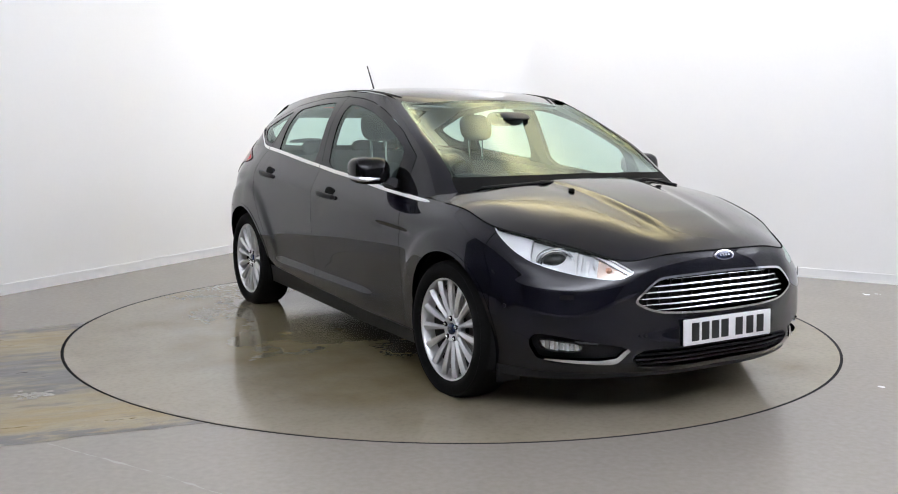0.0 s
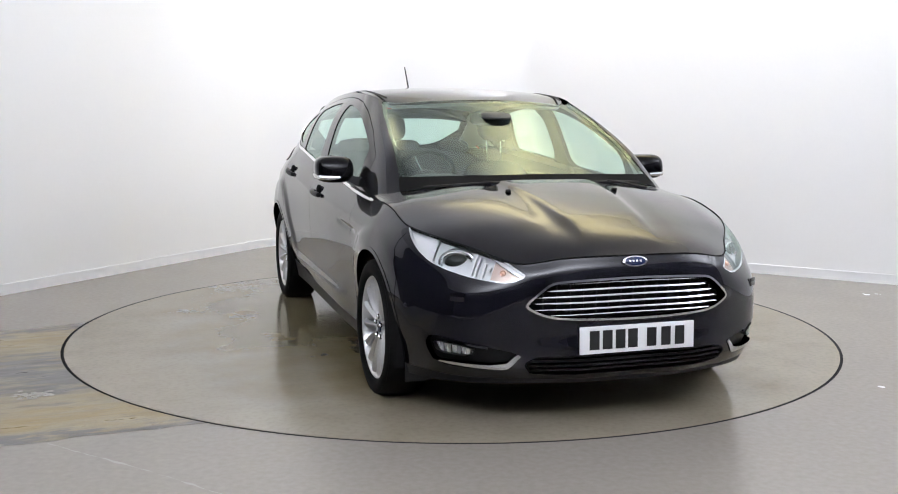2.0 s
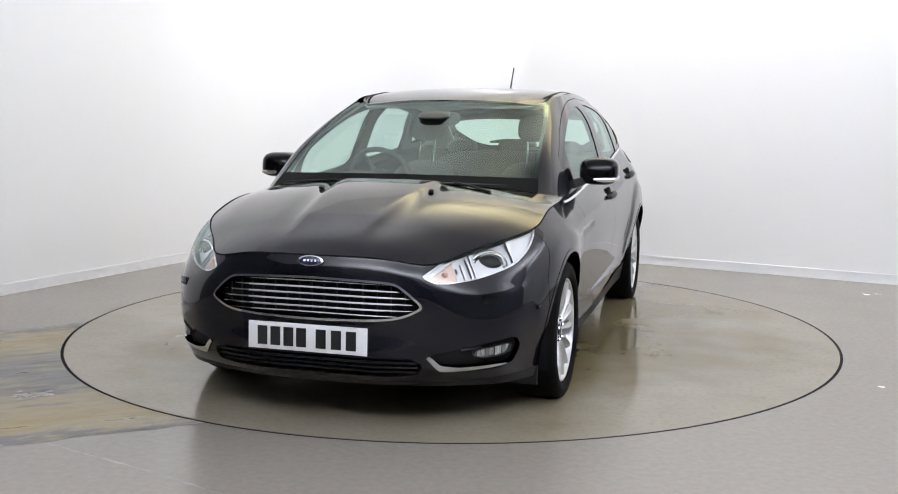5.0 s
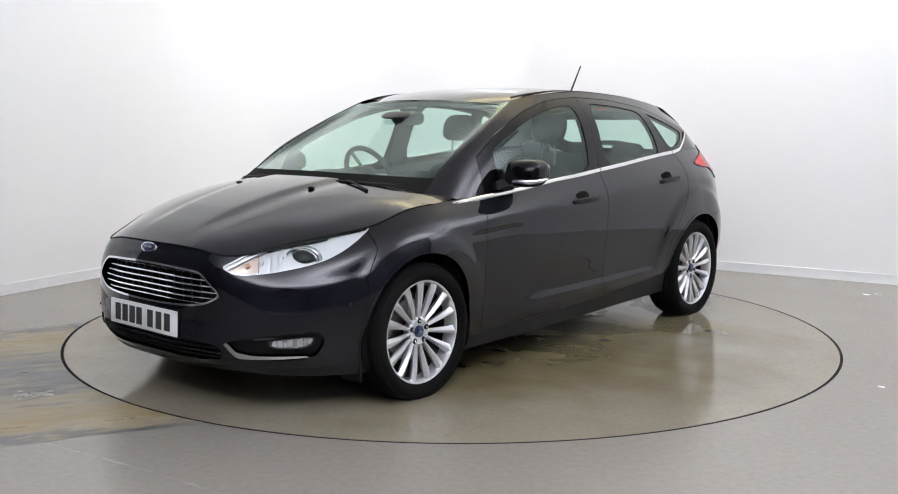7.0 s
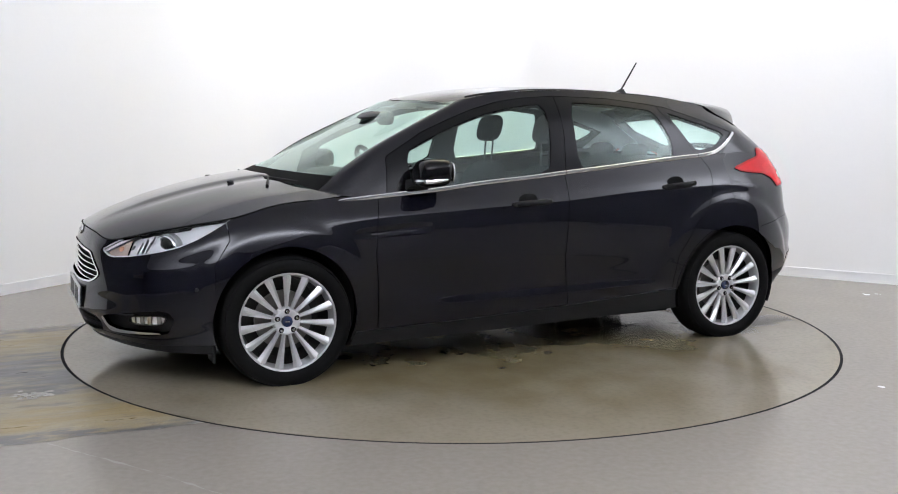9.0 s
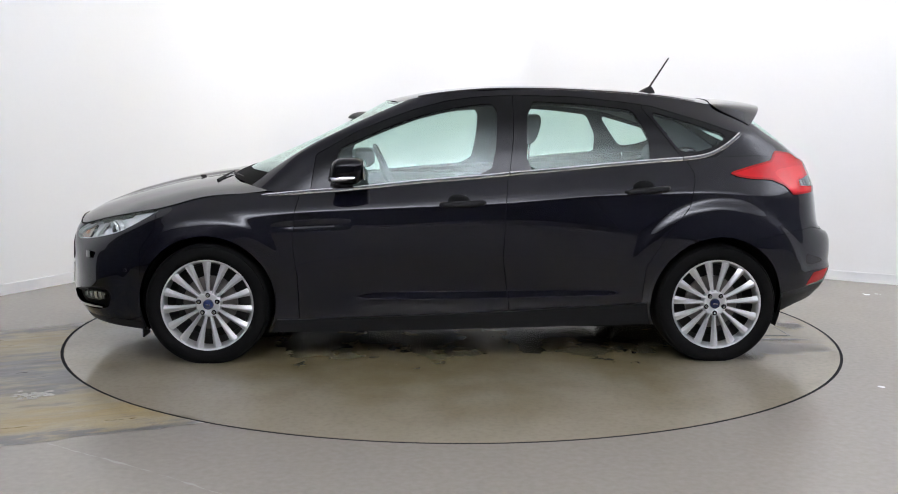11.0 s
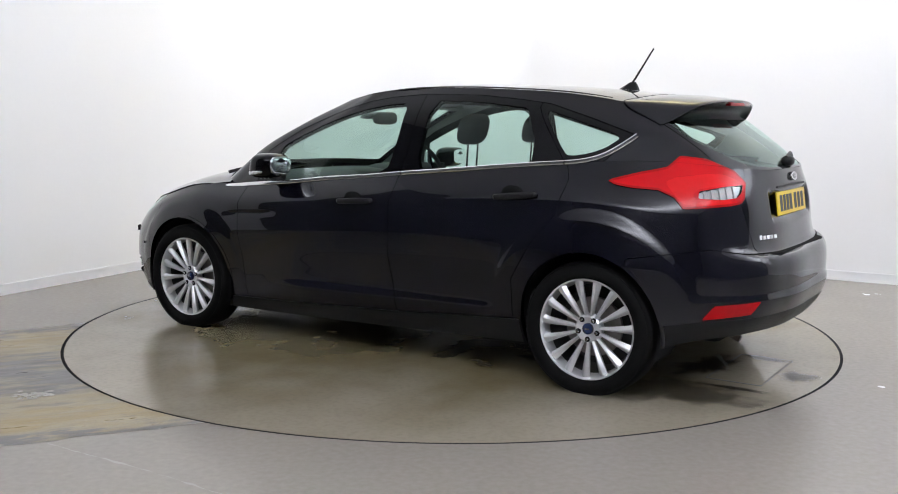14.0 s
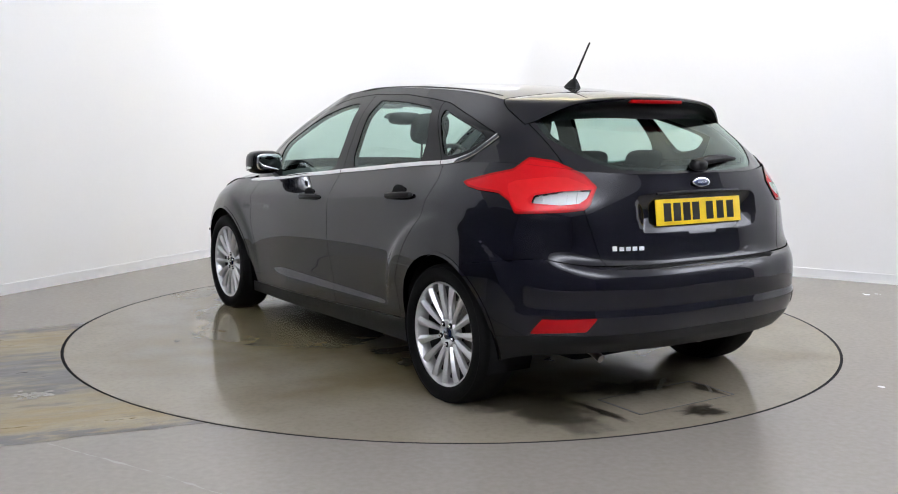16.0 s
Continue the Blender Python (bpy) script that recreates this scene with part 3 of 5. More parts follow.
# the lower body: columns run from the middle of the nose round the side to the middle of the tail, each with its rails from the bottom up
LOWER = [
    [(2.130, 0, .195), (2.185, 0, .270), (2.187, 0, .420), (2.178, 0, .560), (2.172, 0, .600), (2.160, 0, .660), (2.138, 0, .712)],
    [(2.110, .30, .195), (2.165, .30, .270), (2.167, .30, .420), (2.158, .30, .560), (2.152, .30, .598), (2.138, .30, .655), (2.114, .30, .705)],
    [(2.030, .52, .190), (2.080, .53, .270), (2.098, .51, .420), (2.108, .485, .545), (2.108, .475, .585), (2.102, .455, .635), (2.068, .462, .683)],
    [(1.900, .70, .180), (1.950, .71, .270), (1.972, .71, .420), (1.968, .695, .550), (1.958, .685, .585), (1.930, .66, .645), (1.880, .605, .727)],
    [(1.740, .80, .170), (1.760, .82, .270), (1.780, .838, .420), (1.772, .832, .560), (1.763, .823, .600), (1.742, .795, .675), (1.705, .725, .765)],
    [(1.600, .845, .165), (1.600, .87, .270), (1.600, .893, .430), (1.600, .888, .590), (1.598, .880, .635), (1.590, .848, .720), (1.575, .787, .790)],
    [(1.324, .870, .160), (1.324, .90, .270), (1.324, .912, .450), (1.324, .910, .620), (1.324, .903, .680), (1.322, .872, .770), (1.320, .802, .855)],
    [(1.000, .850, .150), (1.000, .875, .240), (1.000, .888, .450), (1.000, .894, .640), (1.000, .893, .735), (1.000, .878, .792), (1.000, .806, .880)],
    [(.400, .850, .155), (.400, .875, .240), (.400, .885, .450), (.400, .898, .650), (.400, .897, .770), (.400, .887, .822), (.400, .816, .922)],
    [(-.200, .850, .168), (-.200, .875, .258), (-.200, .885, .450), (-.200, .898, .660), (-.200, .897, .800), (-.200, .887, .852), (-.200, .816, .976)],
    [(-.700, .850, .180), (-.700, .875, .280), (-.700, .888, .460), (-.700, .900, .670), (-.700, .894, .840), (-.700, .882, .892), (-.700, .801, 1.019)],
    [(-1.000, .855, .190), (-1.000, .880, .290), (-1.000, .897, .470), (-1.000, .905, .680), (-1.000, .893, .850), (-1.000, .875, .910), (-1.000, .786, 1.045)],
    [(-1.324, .865, .200), (-1.324, .890, .300), (-1.324, .905, .470), (-1.324, .908, .680), (-1.324, .888, .850), (-1.324, .866, .920), (-1.324, .763, 1.068)],
    [(-1.600, .840, .230), (-1.600, .865, .320), (-1.600, .885, .480), (-1.600, .883, .680), (-1.600, .860, .830), (-1.600, .833, .905), (-1.600, .722, 1.074)],
    [(-1.800, .770, .250), (-1.830, .790, .340), (-1.870, .792, .500), (-1.855, .787, .670), (-1.845, .770, .760), (-1.830, .740, .900), (-1.780, .648, 1.060)],
    [(-1.970, .620, .270), (-2.020, .630, .360), (-2.052, .632, .520), (-2.030, .624, .655), (-1.985, .610, .700), (-1.950, .582, .880), (-1.885, .530, 1.045)],
    [(-2.060, .380, .275), (-2.108, .385, .370), (-2.132, .385, .530), (-2.102, .383, .650), (-2.048, .376, .682), (-2.010, .362, .870), (-1.955, .330, 1.037)],
    [(-2.090, 0, .275), (-2.130, 0, .370), (-2.153, 0, .530), (-2.123, 0, .648), (-2.066, 0, .680), (-2.032, 0, .870), (-1.985, 0, 1.035)],
]
# the doors tuck in below their shoulder
for j_, col in enumerate(LOWER[6:13]):
    for k, tuck in enumerate((.024, .028, .013)):
        x_, y_, z_ = col[k]
        col[k] = (x_, y_ - tuck * (.3, 1, 1, 1, 1, .8, .3)[j_], z_)
# the front corners are drawn in a little
for col in LOWER[3:7]:
    for k, (x_, y_, z_) in enumerate(col):
        col[k] = (x_, y_ - .012 * float(np.interp(x_, [1.2, 1.40, 1.6, 1.8, 1.95], [0, .6, 1, 1, .3])) * (1 if k < 5 else .4), z_)
# the tail's lower part is drawn in and its lower edge rises
for col in LOWER[14:]:
    for k, (x_, y_, z_) in enumerate(col):
        pull_ = float(np.interp(z_, [.56, .66, .88, 1.03], [.036, .030, .014, 0]))
        col[k] = (x_ + pull_ * min((-1.7 - x_) / .2, 1), y_, z_ + (.034, .024, .008, 0, 0, 0, 0)[k])
# the glass house: columns from the middle of the windscreen round the pillars to the middle of the rear window
UPPER = [
    [(1.300, 0, .945), (1.018, 0, 1.065), (.682, 0, 1.225), (.420, 0, 1.366)],
    [(1.270, .35, .940), (.998, .34, 1.060), (.662, .33, 1.220), (.400, .32, 1.361)],
    [(1.170, .62, .925), (.928, .595, 1.050), (.605, .56, 1.212), (.345, .52, 1.350)],
    [(1.080, .745, .895), (.872, .690, 1.075), (.570, .640, 1.235), (.290, .575, 1.362)],
    [(.950, .795, .880), (.722, .745, 1.060), (.432, .690, 1.220), (.150, .598, 1.388)],
    [(.550, .813, .905), (.420, .765, 1.070), (.220, .700, 1.245), (.000, .600, 1.405)],
    [(.100, .815, .953), (.060, .770, 1.100), (.000, .705, 1.265), (-.120, .595, 1.415)],
    [(-.230, .815, .980), (-.250, .772, 1.120), (-.270, .705, 1.280), (-.330, .592, 1.420)],
    [(-.700, .800, 1.020), (-.700, .760, 1.140), (-.700, .700, 1.280), (-.720, .585, 1.410)],
    [(-1.050, .782, 1.050), (-1.050, .745, 1.150), (-1.060, .690, 1.265), (-1.080, .575, 1.385)],
    [(-1.350, .760, 1.070), (-1.350, .725, 1.150), (-1.350, .675, 1.240), (-1.360, .570, 1.340)],
    [(-1.600, .720, 1.075), (-1.560, .690, 1.140), (-1.520, .655, 1.210), (-1.500, .570, 1.290)],
    [(-1.780, .645, 1.060), (-1.715, .625, 1.125), (-1.630, .595, 1.200), (-1.560, .545, 1.275)],
    [(-1.900, .480, 1.042), (-1.820, .470, 1.115), (-1.710, .450, 1.205), (-1.590, .420, 1.300)],
    [(-1.985, 0, 1.035), (-1.890, 0, 1.115), (-1.760, 0, 1.215), (-1.620, 0, 1.315)],
]


def table(rows, x):
    r = np.array(sorted(rows), float)
    return through_points(r[:, 1:], r[:, 0], np.clip(x, r[0, 0], r[-1, 0]))[:, 0]


def lower_grid(nu=400, nv=84):
    """The lower body with its pressed lines: flared arches and the blade along the doors."""
    P = loft(np.array(LOWER).transpose(1, 0, 2), nu, nv)
    x, y, z = P[..., 0], P[..., 1], P[..., 2]
    out = np.zeros(x.shape)
    for wx, amp, r0 in ((1.324, .010, .446), (-1.324, .017, .512)):
        r = np.hypot(x - wx, z - .318)
        out += amp / (1 + np.exp((r - r0) / .011)) * np.clip((z - .30) / .2, 0, 1)
    ends = np.clip((x + 1.0) / .25, 0, 1) * np.clip((.72 - x) / .3, 0, 1)
    blade = .352 - .012 * x
    out += .013 * ends / (1 + np.exp((z - blade) / .010)) * np.clip((z - .2) / .12, 0, 1)
    # a short groove runs from the wing into the front door
    groove = np.clip((x - .58) / .10, 0, 1) * np.clip((1.0 - x) / .10, 0, 1)
    out -= .009 * groove * np.exp(-((z - .757 + .05 * x) / .011) ** 2)
    P[..., 1] += np.where(y > .6, out, 0)
    # a step runs round the rear bumper
    back = np.clip((-1.72 - x) / .12, 0, 1) * np.clip((z - .30) / .05, 0, 1)
    P[..., 0] -= .012 * back / (1 + np.exp((z - .482) / .006))
    return P


def lower_skin(nu=400, nv=84):
    return skin_of_grid(lower_grid(nu, nv))


def upper_skin(nu=330, nv=56):
    return skin_of_grid(loft(np.array(UPPER).transpose(1, 0, 2), nu, nv))


def roof_height(x):
    return table([(.42, 1.366), (.33, 1.388), (.16, 1.420), (-.01, 1.440), (-.18, 1.451), (-.35, 1.455), (-.69, 1.447), (-1.02, 1.428), (-1.36, 1.394), (-1.56, 1.367), (-1.75, 1.341)], x)


def roof_skin(nx=180, ny=30):
    s = np.linspace(0, 1, nx)
    X = .42 - 2.17 * s
    half = table([(.42, .50), (.25, .577), (0, .600), (-.33, .592), (-.72, .585), (-1.08, .575), (-1.36, .568), (-1.55, .548), (-1.75, .500)], X)
    edge = table([(.42, 1.340), (.29, 1.362), (.15, 1.388), (0, 1.405), (-.12, 1.415), (-.33, 1.420), (-.72, 1.410), (-1.08, 1.385), (-1.36, 1.344), (-1.55, 1.318), (-1.75, 1.298)], X)
    mid = roof_height(X)
    w = np.linspace(0, 1, ny)[:, None]
    pull = .12 * np.clip(1 - s / .25, 0, 1) ** 1.5 - .10 * np.clip((s - .8) / .2, 0, 1) ** 2
    return skin_of_grid(np.stack([X - pull * w**2, half * w, mid - (mid - edge) * w**2.3], -1), flip=True)


def bonnet_skin(nx=110, ny=60):
    out = np.array([c[-1] for c in LOWER[:7]] + [(1.16, .806, .870), (1.02, .803, .886)], float)
    t = np.r_[0, np.cumsum(np.linalg.norm(np.diff(out, axis=0), axis=1))]
    # the rear edge runs behind the wipers; the nose edge is the first part of the outer rail
    ext = np.vstack([out[2:0:-1] * (1, -1, 1), out])
    te = np.r_[-t[2:0:-1], t]
    k = 2                                   # the rail turns from the nose edge to the side edge here
    side = through_points(ext, te, np.linspace(t[k], t[-1], nx))
    nose = through_points(ext, te, np.linspace(0, t[k], ny))
    w = np.linspace(0, 1, ny)[:, None]      # from the middle to the side
    s = np.linspace(0, 1, nx)[None]
    midx = 2.138 + (1.235 - 2.138) * s
    X = midx + (side[:, 0] - midx) * w**2 + ((nose[:, 0:1] - 2.138) - (nose[-1, 0] - 2.138) * w**2) * (1 - s) ** 3
    Y = side[:, 1] * w + (nose[:, 1:2] - side[0, 1] * w) * (1 - s) ** 6
    mid = table([(2.138, .712), (2.06, .757), (1.9, .819), (1.72, .873), (1.55, .915), (1.4, .943), (1.235, .967)], midx[0])
    Z = mid + (side[:, 2] - mid) * w**2.7 + ((nose[:, 2:3] - .712) - (nose[-1, 2] - .712) * w**2.7) * (1 - s) ** 3
    # two raised creases that run from the washer jets to the lamps
    ridge = .165 + .087 * s
    up = np.clip((s - .04) / .3, 0, 1) * np.clip((1 - s) / .05, 0, 1)
    Z = Z + .010 * up / (1 + np.exp((Y - ridge) / .010)) - .003 * up * np.exp(-((Y - ridge - .06) / .05) ** 2)
    Z = Z + .003 * up * np.exp(-((Y - .60 - .10 * s) / .08) ** 2)
    return skin_of_grid(np.stack([X + 0 * Z, Y, Z], -1), flip=True)


# ---- the car's panels ----
def S(sk, kind=1):
    """The slanting coordinate round the front or rear corner: how far ahead or behind less how far out."""
    return np.abs(sk.V[:, 0]) - sk.V[:, 1]


def cut(sk, P, a, b, where=None):
    """Split a skin by the outline P in the coordinates a, b: (inside, rest); where: only there."""
    f = inside(P, a, b)
    if where is not None:
        f = np.where(where, f, np.abs(f) + 1e-3)
    return sk.split(f)




def both(name, sk, material, label="", thick=.012, parent=None, parents=None):
    """The piece on the car's left and its twin on the right."""
    out = []
    for k, q in enumerate((sk, sk.mirrored())):
        out.append(skin_part(name, q, material, parents[k] if parents else (parent or car), label, thick))
    return out


def joined(sk):
    """A piece that crosses the middle of the car, with its mirror half."""
    return sk.plus(sk.mirrored())


def pieces(sk):
    """The separate pieces of a skin, largest first."""
    lab = np.arange(len(sk.V))
    while True:
        low_ = lab[sk.T].min(1)
        nxt = lab.copy()
        for k in range(3):
            np.minimum.at(nxt, sk.T[:, k], low_)
        if (nxt == lab).all():
            break
        lab = nxt[nxt]
    names, count = np.unique(lab[sk.T[:, 0]], return_counts=True)
    return [Skin(sk.V, sk.N, sk.T[lab[sk.T[:, 0]] == n]).tidy() for n in names[np.argsort(-count)] if count[names == n][0] > 6]


X, Y, Z = (lambda s: s.V[:, 0]), (lambda s: s.V[:, 1]), (lambda s: s.V[:, 2])
low, up, roof, bonnet = lower_skin(), upper_skin(), roof_skin(), bonnet_skin()

# inner shells: dark trim behind the joints and inside the cabin
shell = skin_of_grid(loft(np.array(LOWER)[:, 1:].transpose(1, 0, 2), 150, 26))
for wx in (1.324, -1.324):
    shell = shell.split(np.hypot(X(shell) - wx, Z(shell) - .318) - .37)[1]
both("inner_body", shell.moved(-.065), DARK, thick=0)

# wheel arches
for wx in (1.324, -1.324):
    f = .345 - np.hypot(X(low) - wx, Z(low) - .318)
    arch, low = low.split(-f)
    r = np.hypot(X(low) - wx, Z(low) - .318)
    lip, low = low.split(r - .362)
    both("arch_lip", lip.moved(.002), PAINT, thick=.03)

# lamps, grille and other openings in the lower skin
HEAD = outline([(1.656, .638), (1.60, .660), (1.38, .735), (1.17, .775), (1.04, .797), (.79, .812), (.775, .789), (.83, .752), (.92, .706), (1.03, .667), (1.155, .643), (1.35, .618), (1.56, .605)], 1)
TAIL = outline([(.565, .988), (.75, 1.026), (.90, 1.050), (.995, 1.100), (1.145, 1.086), (1.318, 1.035), (1.395, .984), (1.365, .915), (1.335, .893), (1.25, .885), (.935, .872), (.895, .920), (.82, .950), (.68, .957), (.60, .968)], 0)
REVERSE = outline([(1.03, .918), (1.045, .948), (1.20, .966), (1.365, .972), (1.345, .940), (1.30, .918), (1.20, .912)], 0)
MARKER = outline([(1.04, .390), (1.115, .455), (1.435, .468), (1.37, .410)], 0)
GRILLE = outline([(-.34, .620), (0, .632), (.34, .620), (.385, .600), (.476, .521), (.405, .482), (.33, .465), (0, .456), (-.33, .465)], 2)
POCKET = outline([(1.32, .374), (1.08, .388), (1.03, .335), (1.10, .250), (1.55, .249), (1.67, .33)], 1)
INTAKE = outline([(-.41, .322), (0, .334), (.41, .322), (.47, .288), (.43, .234), (0, .240), (-.43, .234), (-.47, .288)], 1)

headlight, low = cut(low, HEAD, S(low), Z(low), X(low) > 1.4)
tail_a, low = cut(low, TAIL, S(low), Z(low), X(low) < -1.2)
tail_b, up = cut(up, TAIL, S(up), Z(up), X(up) < -1.2)
marker, low = cut(low, MARKER, S(low), Z(low), X(low) < -1.2)
grille_hole, low = cut(low, GRILLE, Y(low), Z(low), X(low) > 1.9)
intake, low = cut(low, INTAKE, Y(low), Z(low), X(low) > 1.9)
pocket, low = cut(low, POCKET, S(low), Z(low), X(low) > 1.6)

# doors, sills, wings and bumpers, with open joints between them
FRONT_DOOR = outline([(.843, .90), (.875, .775), (.884, .596), (.864, .444), (.858, .219), (.536, .229), (-.234, .262), (-.196, .552), (-.207, .818), (-.229, 1.05), (.843, 1.05)], 0)
REAR_DOOR = outline([(-.229, 1.10), (-.207, .818), (-.196, .552), (-.234, .262), (-.656, .289), (-.931, .308), (-.931, .356), (-.94, .506), (-1.048, .684), (-1.159, .815), (-1.190, .943), (-1.196, .985), (-1.142, 1.10)], 0)
J = .0032


def take(sk, P, a, b, where=None):
    """The piece inside an outline and the rest, with an open joint between."""
    f = inside(P, a(sk), b(sk))
    if where is not None:
        f = np.where(where(sk), f, np.abs(f) + .01)
    core, rest = sk.split(f + J / 2)
    g = inside(P, a(rest), b(rest))
    if where is not None:
        g = np.where(where(rest), g, np.abs(g) + .01)
    return core, rest.split(g - J / 2)[1]


side_on = lambda s: s.V[:, 1] > .5
front_door, low = take(low, FRONT_DOOR, X, Z, side_on)
rear_door, low = take(low, REAR_DOOR, X, Z, side_on)
SILL = outline([(1.1, .215), (.86, .219), (.536, .229), (-.234, .262), (-.656, .289), (-1.1, .312), (-1.1, .0), (1.1, 0)], 0)
sill, low = take(low, SILL, X, Z, side_on)
NOSE = outline([(3, 1.0), (1.60, 1.0), (1.585, .70), (1.625, .640), (1.66, .585), (1.66, 0), (3, 0)], 0)
bumper, low = take(low, NOSE, X, Z)
REAR_BUMPER = outline([(-3, .662), (-2.05, .662), (-1.97, .675), (-1.86, .70), (-1.66, .672), (-1.52, .650), (-1.52, 0), (-3, 0)], 0)
rear_bumper, low = take(low, REAR_BUMPER, X, Z)
GATE = outline([(-1, .648), (.48, .648), (.525, .660), (.548, .695), (.588, .854), (.606, .955), (.606, 1.3), (-1, 1.3)], 0)
gate, low = take(low, GATE, Y, Z, lambda s: s.V[:, 0] < -1.6)
RECESS = outline([(-1, .970), (.33, .966), (.375, .945), (.380, .84), (.335, .775), (-1, .765)], 1)


def dished(sk, P, depth, width):
    """A skin pressed in, away from the outline P, with normals to suit."""
    d = np.clip(-inside(P, Y(sk), Z(sk)) / width, 0, 1)
    V = sk.V - sk.N * (depth * d * d * (3 - 2 * d))[:, None]
    fn = np.cross(V[sk.T[:, 1]] - V[sk.T[:, 0]], V[sk.T[:, 2]] - V[sk.T[:, 0]])
    N = np.zeros_like(V)
    for k in range(3):
        np.add.at(N, sk.T[:, k], fn)
    N /= np.maximum(np.linalg.norm(N, axis=1), 1e-12)[:, None]
    N = np.where(((N * sk.N).sum(1) < 0)[:, None], -N, N)
    return Skin(V, np.where((d < .02)[:, None], sk.N, N), sk.T)


recess, gate = cut(gate, RECESS, Y(gate), Z(gate))
wing, quarter = low.split(-X(low))
wing, quarter = (wing, quarter) if X(wing).mean() > 0 else (quarter, wing)

doors = both("front_door", front_door, PAINT)
rear_doors = both("rear_door", rear_door, PAINT)
both("sill", sill, TRIM, "black sill trim", .02)
wings = both("front_wing", wing, PAINT)
bits = pieces(quarter)
quarters = both("rear_quarter", bits[0], PAINT)
for bit in bits[1:]:
    both("quarter_infill", bit, PAINT)
# the lowest lip of both bumpers is bare black plastic
lip_front, bumper = bumper.split(Z(bumper) - np.interp(Y(bumper), [0, .5, .85], [.218, .214, .21]))
lip_rear, rear_bumper = rear_bumper.split(Z(rear_bumper) - np.interp(np.abs(X(rear_bumper)), [1.6, 1.85, 2.2], [.345, .385, .40]))
front_bumper = skin_part("front_bumper", joined(bumper), PAINT, car, "", .015)
skin_part("bumper_lip", joined(lip_front), TRIM, front_bumper, "black plastic lip", .02)
rear_bumper_ob = skin_part("rear_bumper", joined(rear_bumper), PAINT, car, "", .015)
skin_part("bumper_lip", joined(lip_rear), TRIM, rear_bumper_ob, "black plastic lower valance", .02)
# bonnet and roof
bonnet_ob = skin_part("bonnet", joined(bonnet), PAINT, car, "", .015)
rail = np.array([c[-1] for c in LOWER[:7]] + [(1.18, .806, .868)], float)
t_r = np.r_[0, np.cumsum(np.linalg.norm(np.diff(rail, axis=0), axis=1))]
half_rail = through_points(np.vstack([rail[1:2] * (1, -1, 1), rail]), np.r_[-t_r[1], t_r], np.linspace(0, t_r[-1], 60))
link("bonnet_joint", tube(np.vstack([half_rail[:0:-1] * (1, -1, 1), half_rail]) + (.0005, 0, .0005), .0034, 6), DARK, bonnet_ob, "dark joint round the bonnet")
ROOF_END = -1.40
roof_all = roof
spoiler, roof = roof.split(X(roof) - (ROOF_END + .055 * (Y(roof) / .57) ** 2))
roof = roof.split(X(roof) - (ROOF_END + .003 + .055 * (Y(roof) / .57) ** 2))[1]
roof_ob = skin_part("roof", joined(roof), PAINT, car, "", .015)
skin_part("headliner", joined(roof.moved(-.035)), LINER, car, "grey headliner", 0)
for sy in (1, -1):
    xs = np.linspace(.24, -1.27, 30)
    half = table([(.42, .50), (.25, .577), (0, .600), (-.33, .592), (-.72, .585), (-1.08, .575), (-1.36, .568)], xs)
    edge = table([(.42, 1.340), (.29, 1.362), (.15, 1.388), (0, 1.405), (-.12, 1.415), (-.33, 1.420), (-.72, 1.410), (-1.08, 1.385), (-1.36, 1.344)], xs)
    link("roof_strip", tube([(a, sy * (b - .045), c + .0045) for a, b, c in zip(xs, half, edge)], .006, 6), TRIM, roof_ob, "black roof strip")

# windows in the glass house
FWIN = outline([(.668, 1.094), (.554, 1.150), (.405, 1.214), (.255, 1.269), (.105, 1.309), (-.045, 1.334), (-.172, 1.342), (-.171, 1.163), (-.133, .970), (.241, .940), (.542, .905), (.660, .892)], 1)
RWIN = outline([(-.332, 1.355), (-.497, 1.350), (-.647, 1.342), (-.795, 1.325), (-.894, 1.314), (-.94, 1.228), (-.974, 1.155), (-.972, 1.040), (-.791, 1.022), (-.498, 1.0), (-.318, .985)], 1)
QWIN = outline([(-.978, 1.311), (-1.091, 1.279), (-1.237, 1.236), (-1.405, 1.184), (-1.335, 1.130), (-1.26, 1.104), (-1.172, 1.090), (-1.128, 1.105)], 1)
front_glass, up = cut(up, FWIN, X(up), Z(up), side_on(up))
rear_side_glass, up = cut(up, RWIN, X(up), Z(up), side_on(up))
quarter_glass, up = cut(up, QWIN, X(up), Z(up), side_on(up))
WSCREEN = outline([(-1, .90), (.70, .90), (.692, .942), (.675, .99), (.650, 1.129), (.615, 1.279), (.585, 1.345), (.5, 1.40), (-1, 1.40)], 0)
screen, up = cut(up, WSCREEN, Y(up), Z(up), X(up) > .2)
RSCREEN = outline([(-1, 1.042), (.22, 1.042), (.406, 1.052), (.479, 1.079), (.536, 1.124), (.584, 1.172), (.585, 1.21), (.545, 1.40), (-1, 1.40)], 1)
rear_screen, up = cut(up, RSCREEN, Y(up), Z(up), X(up) < -1.4)
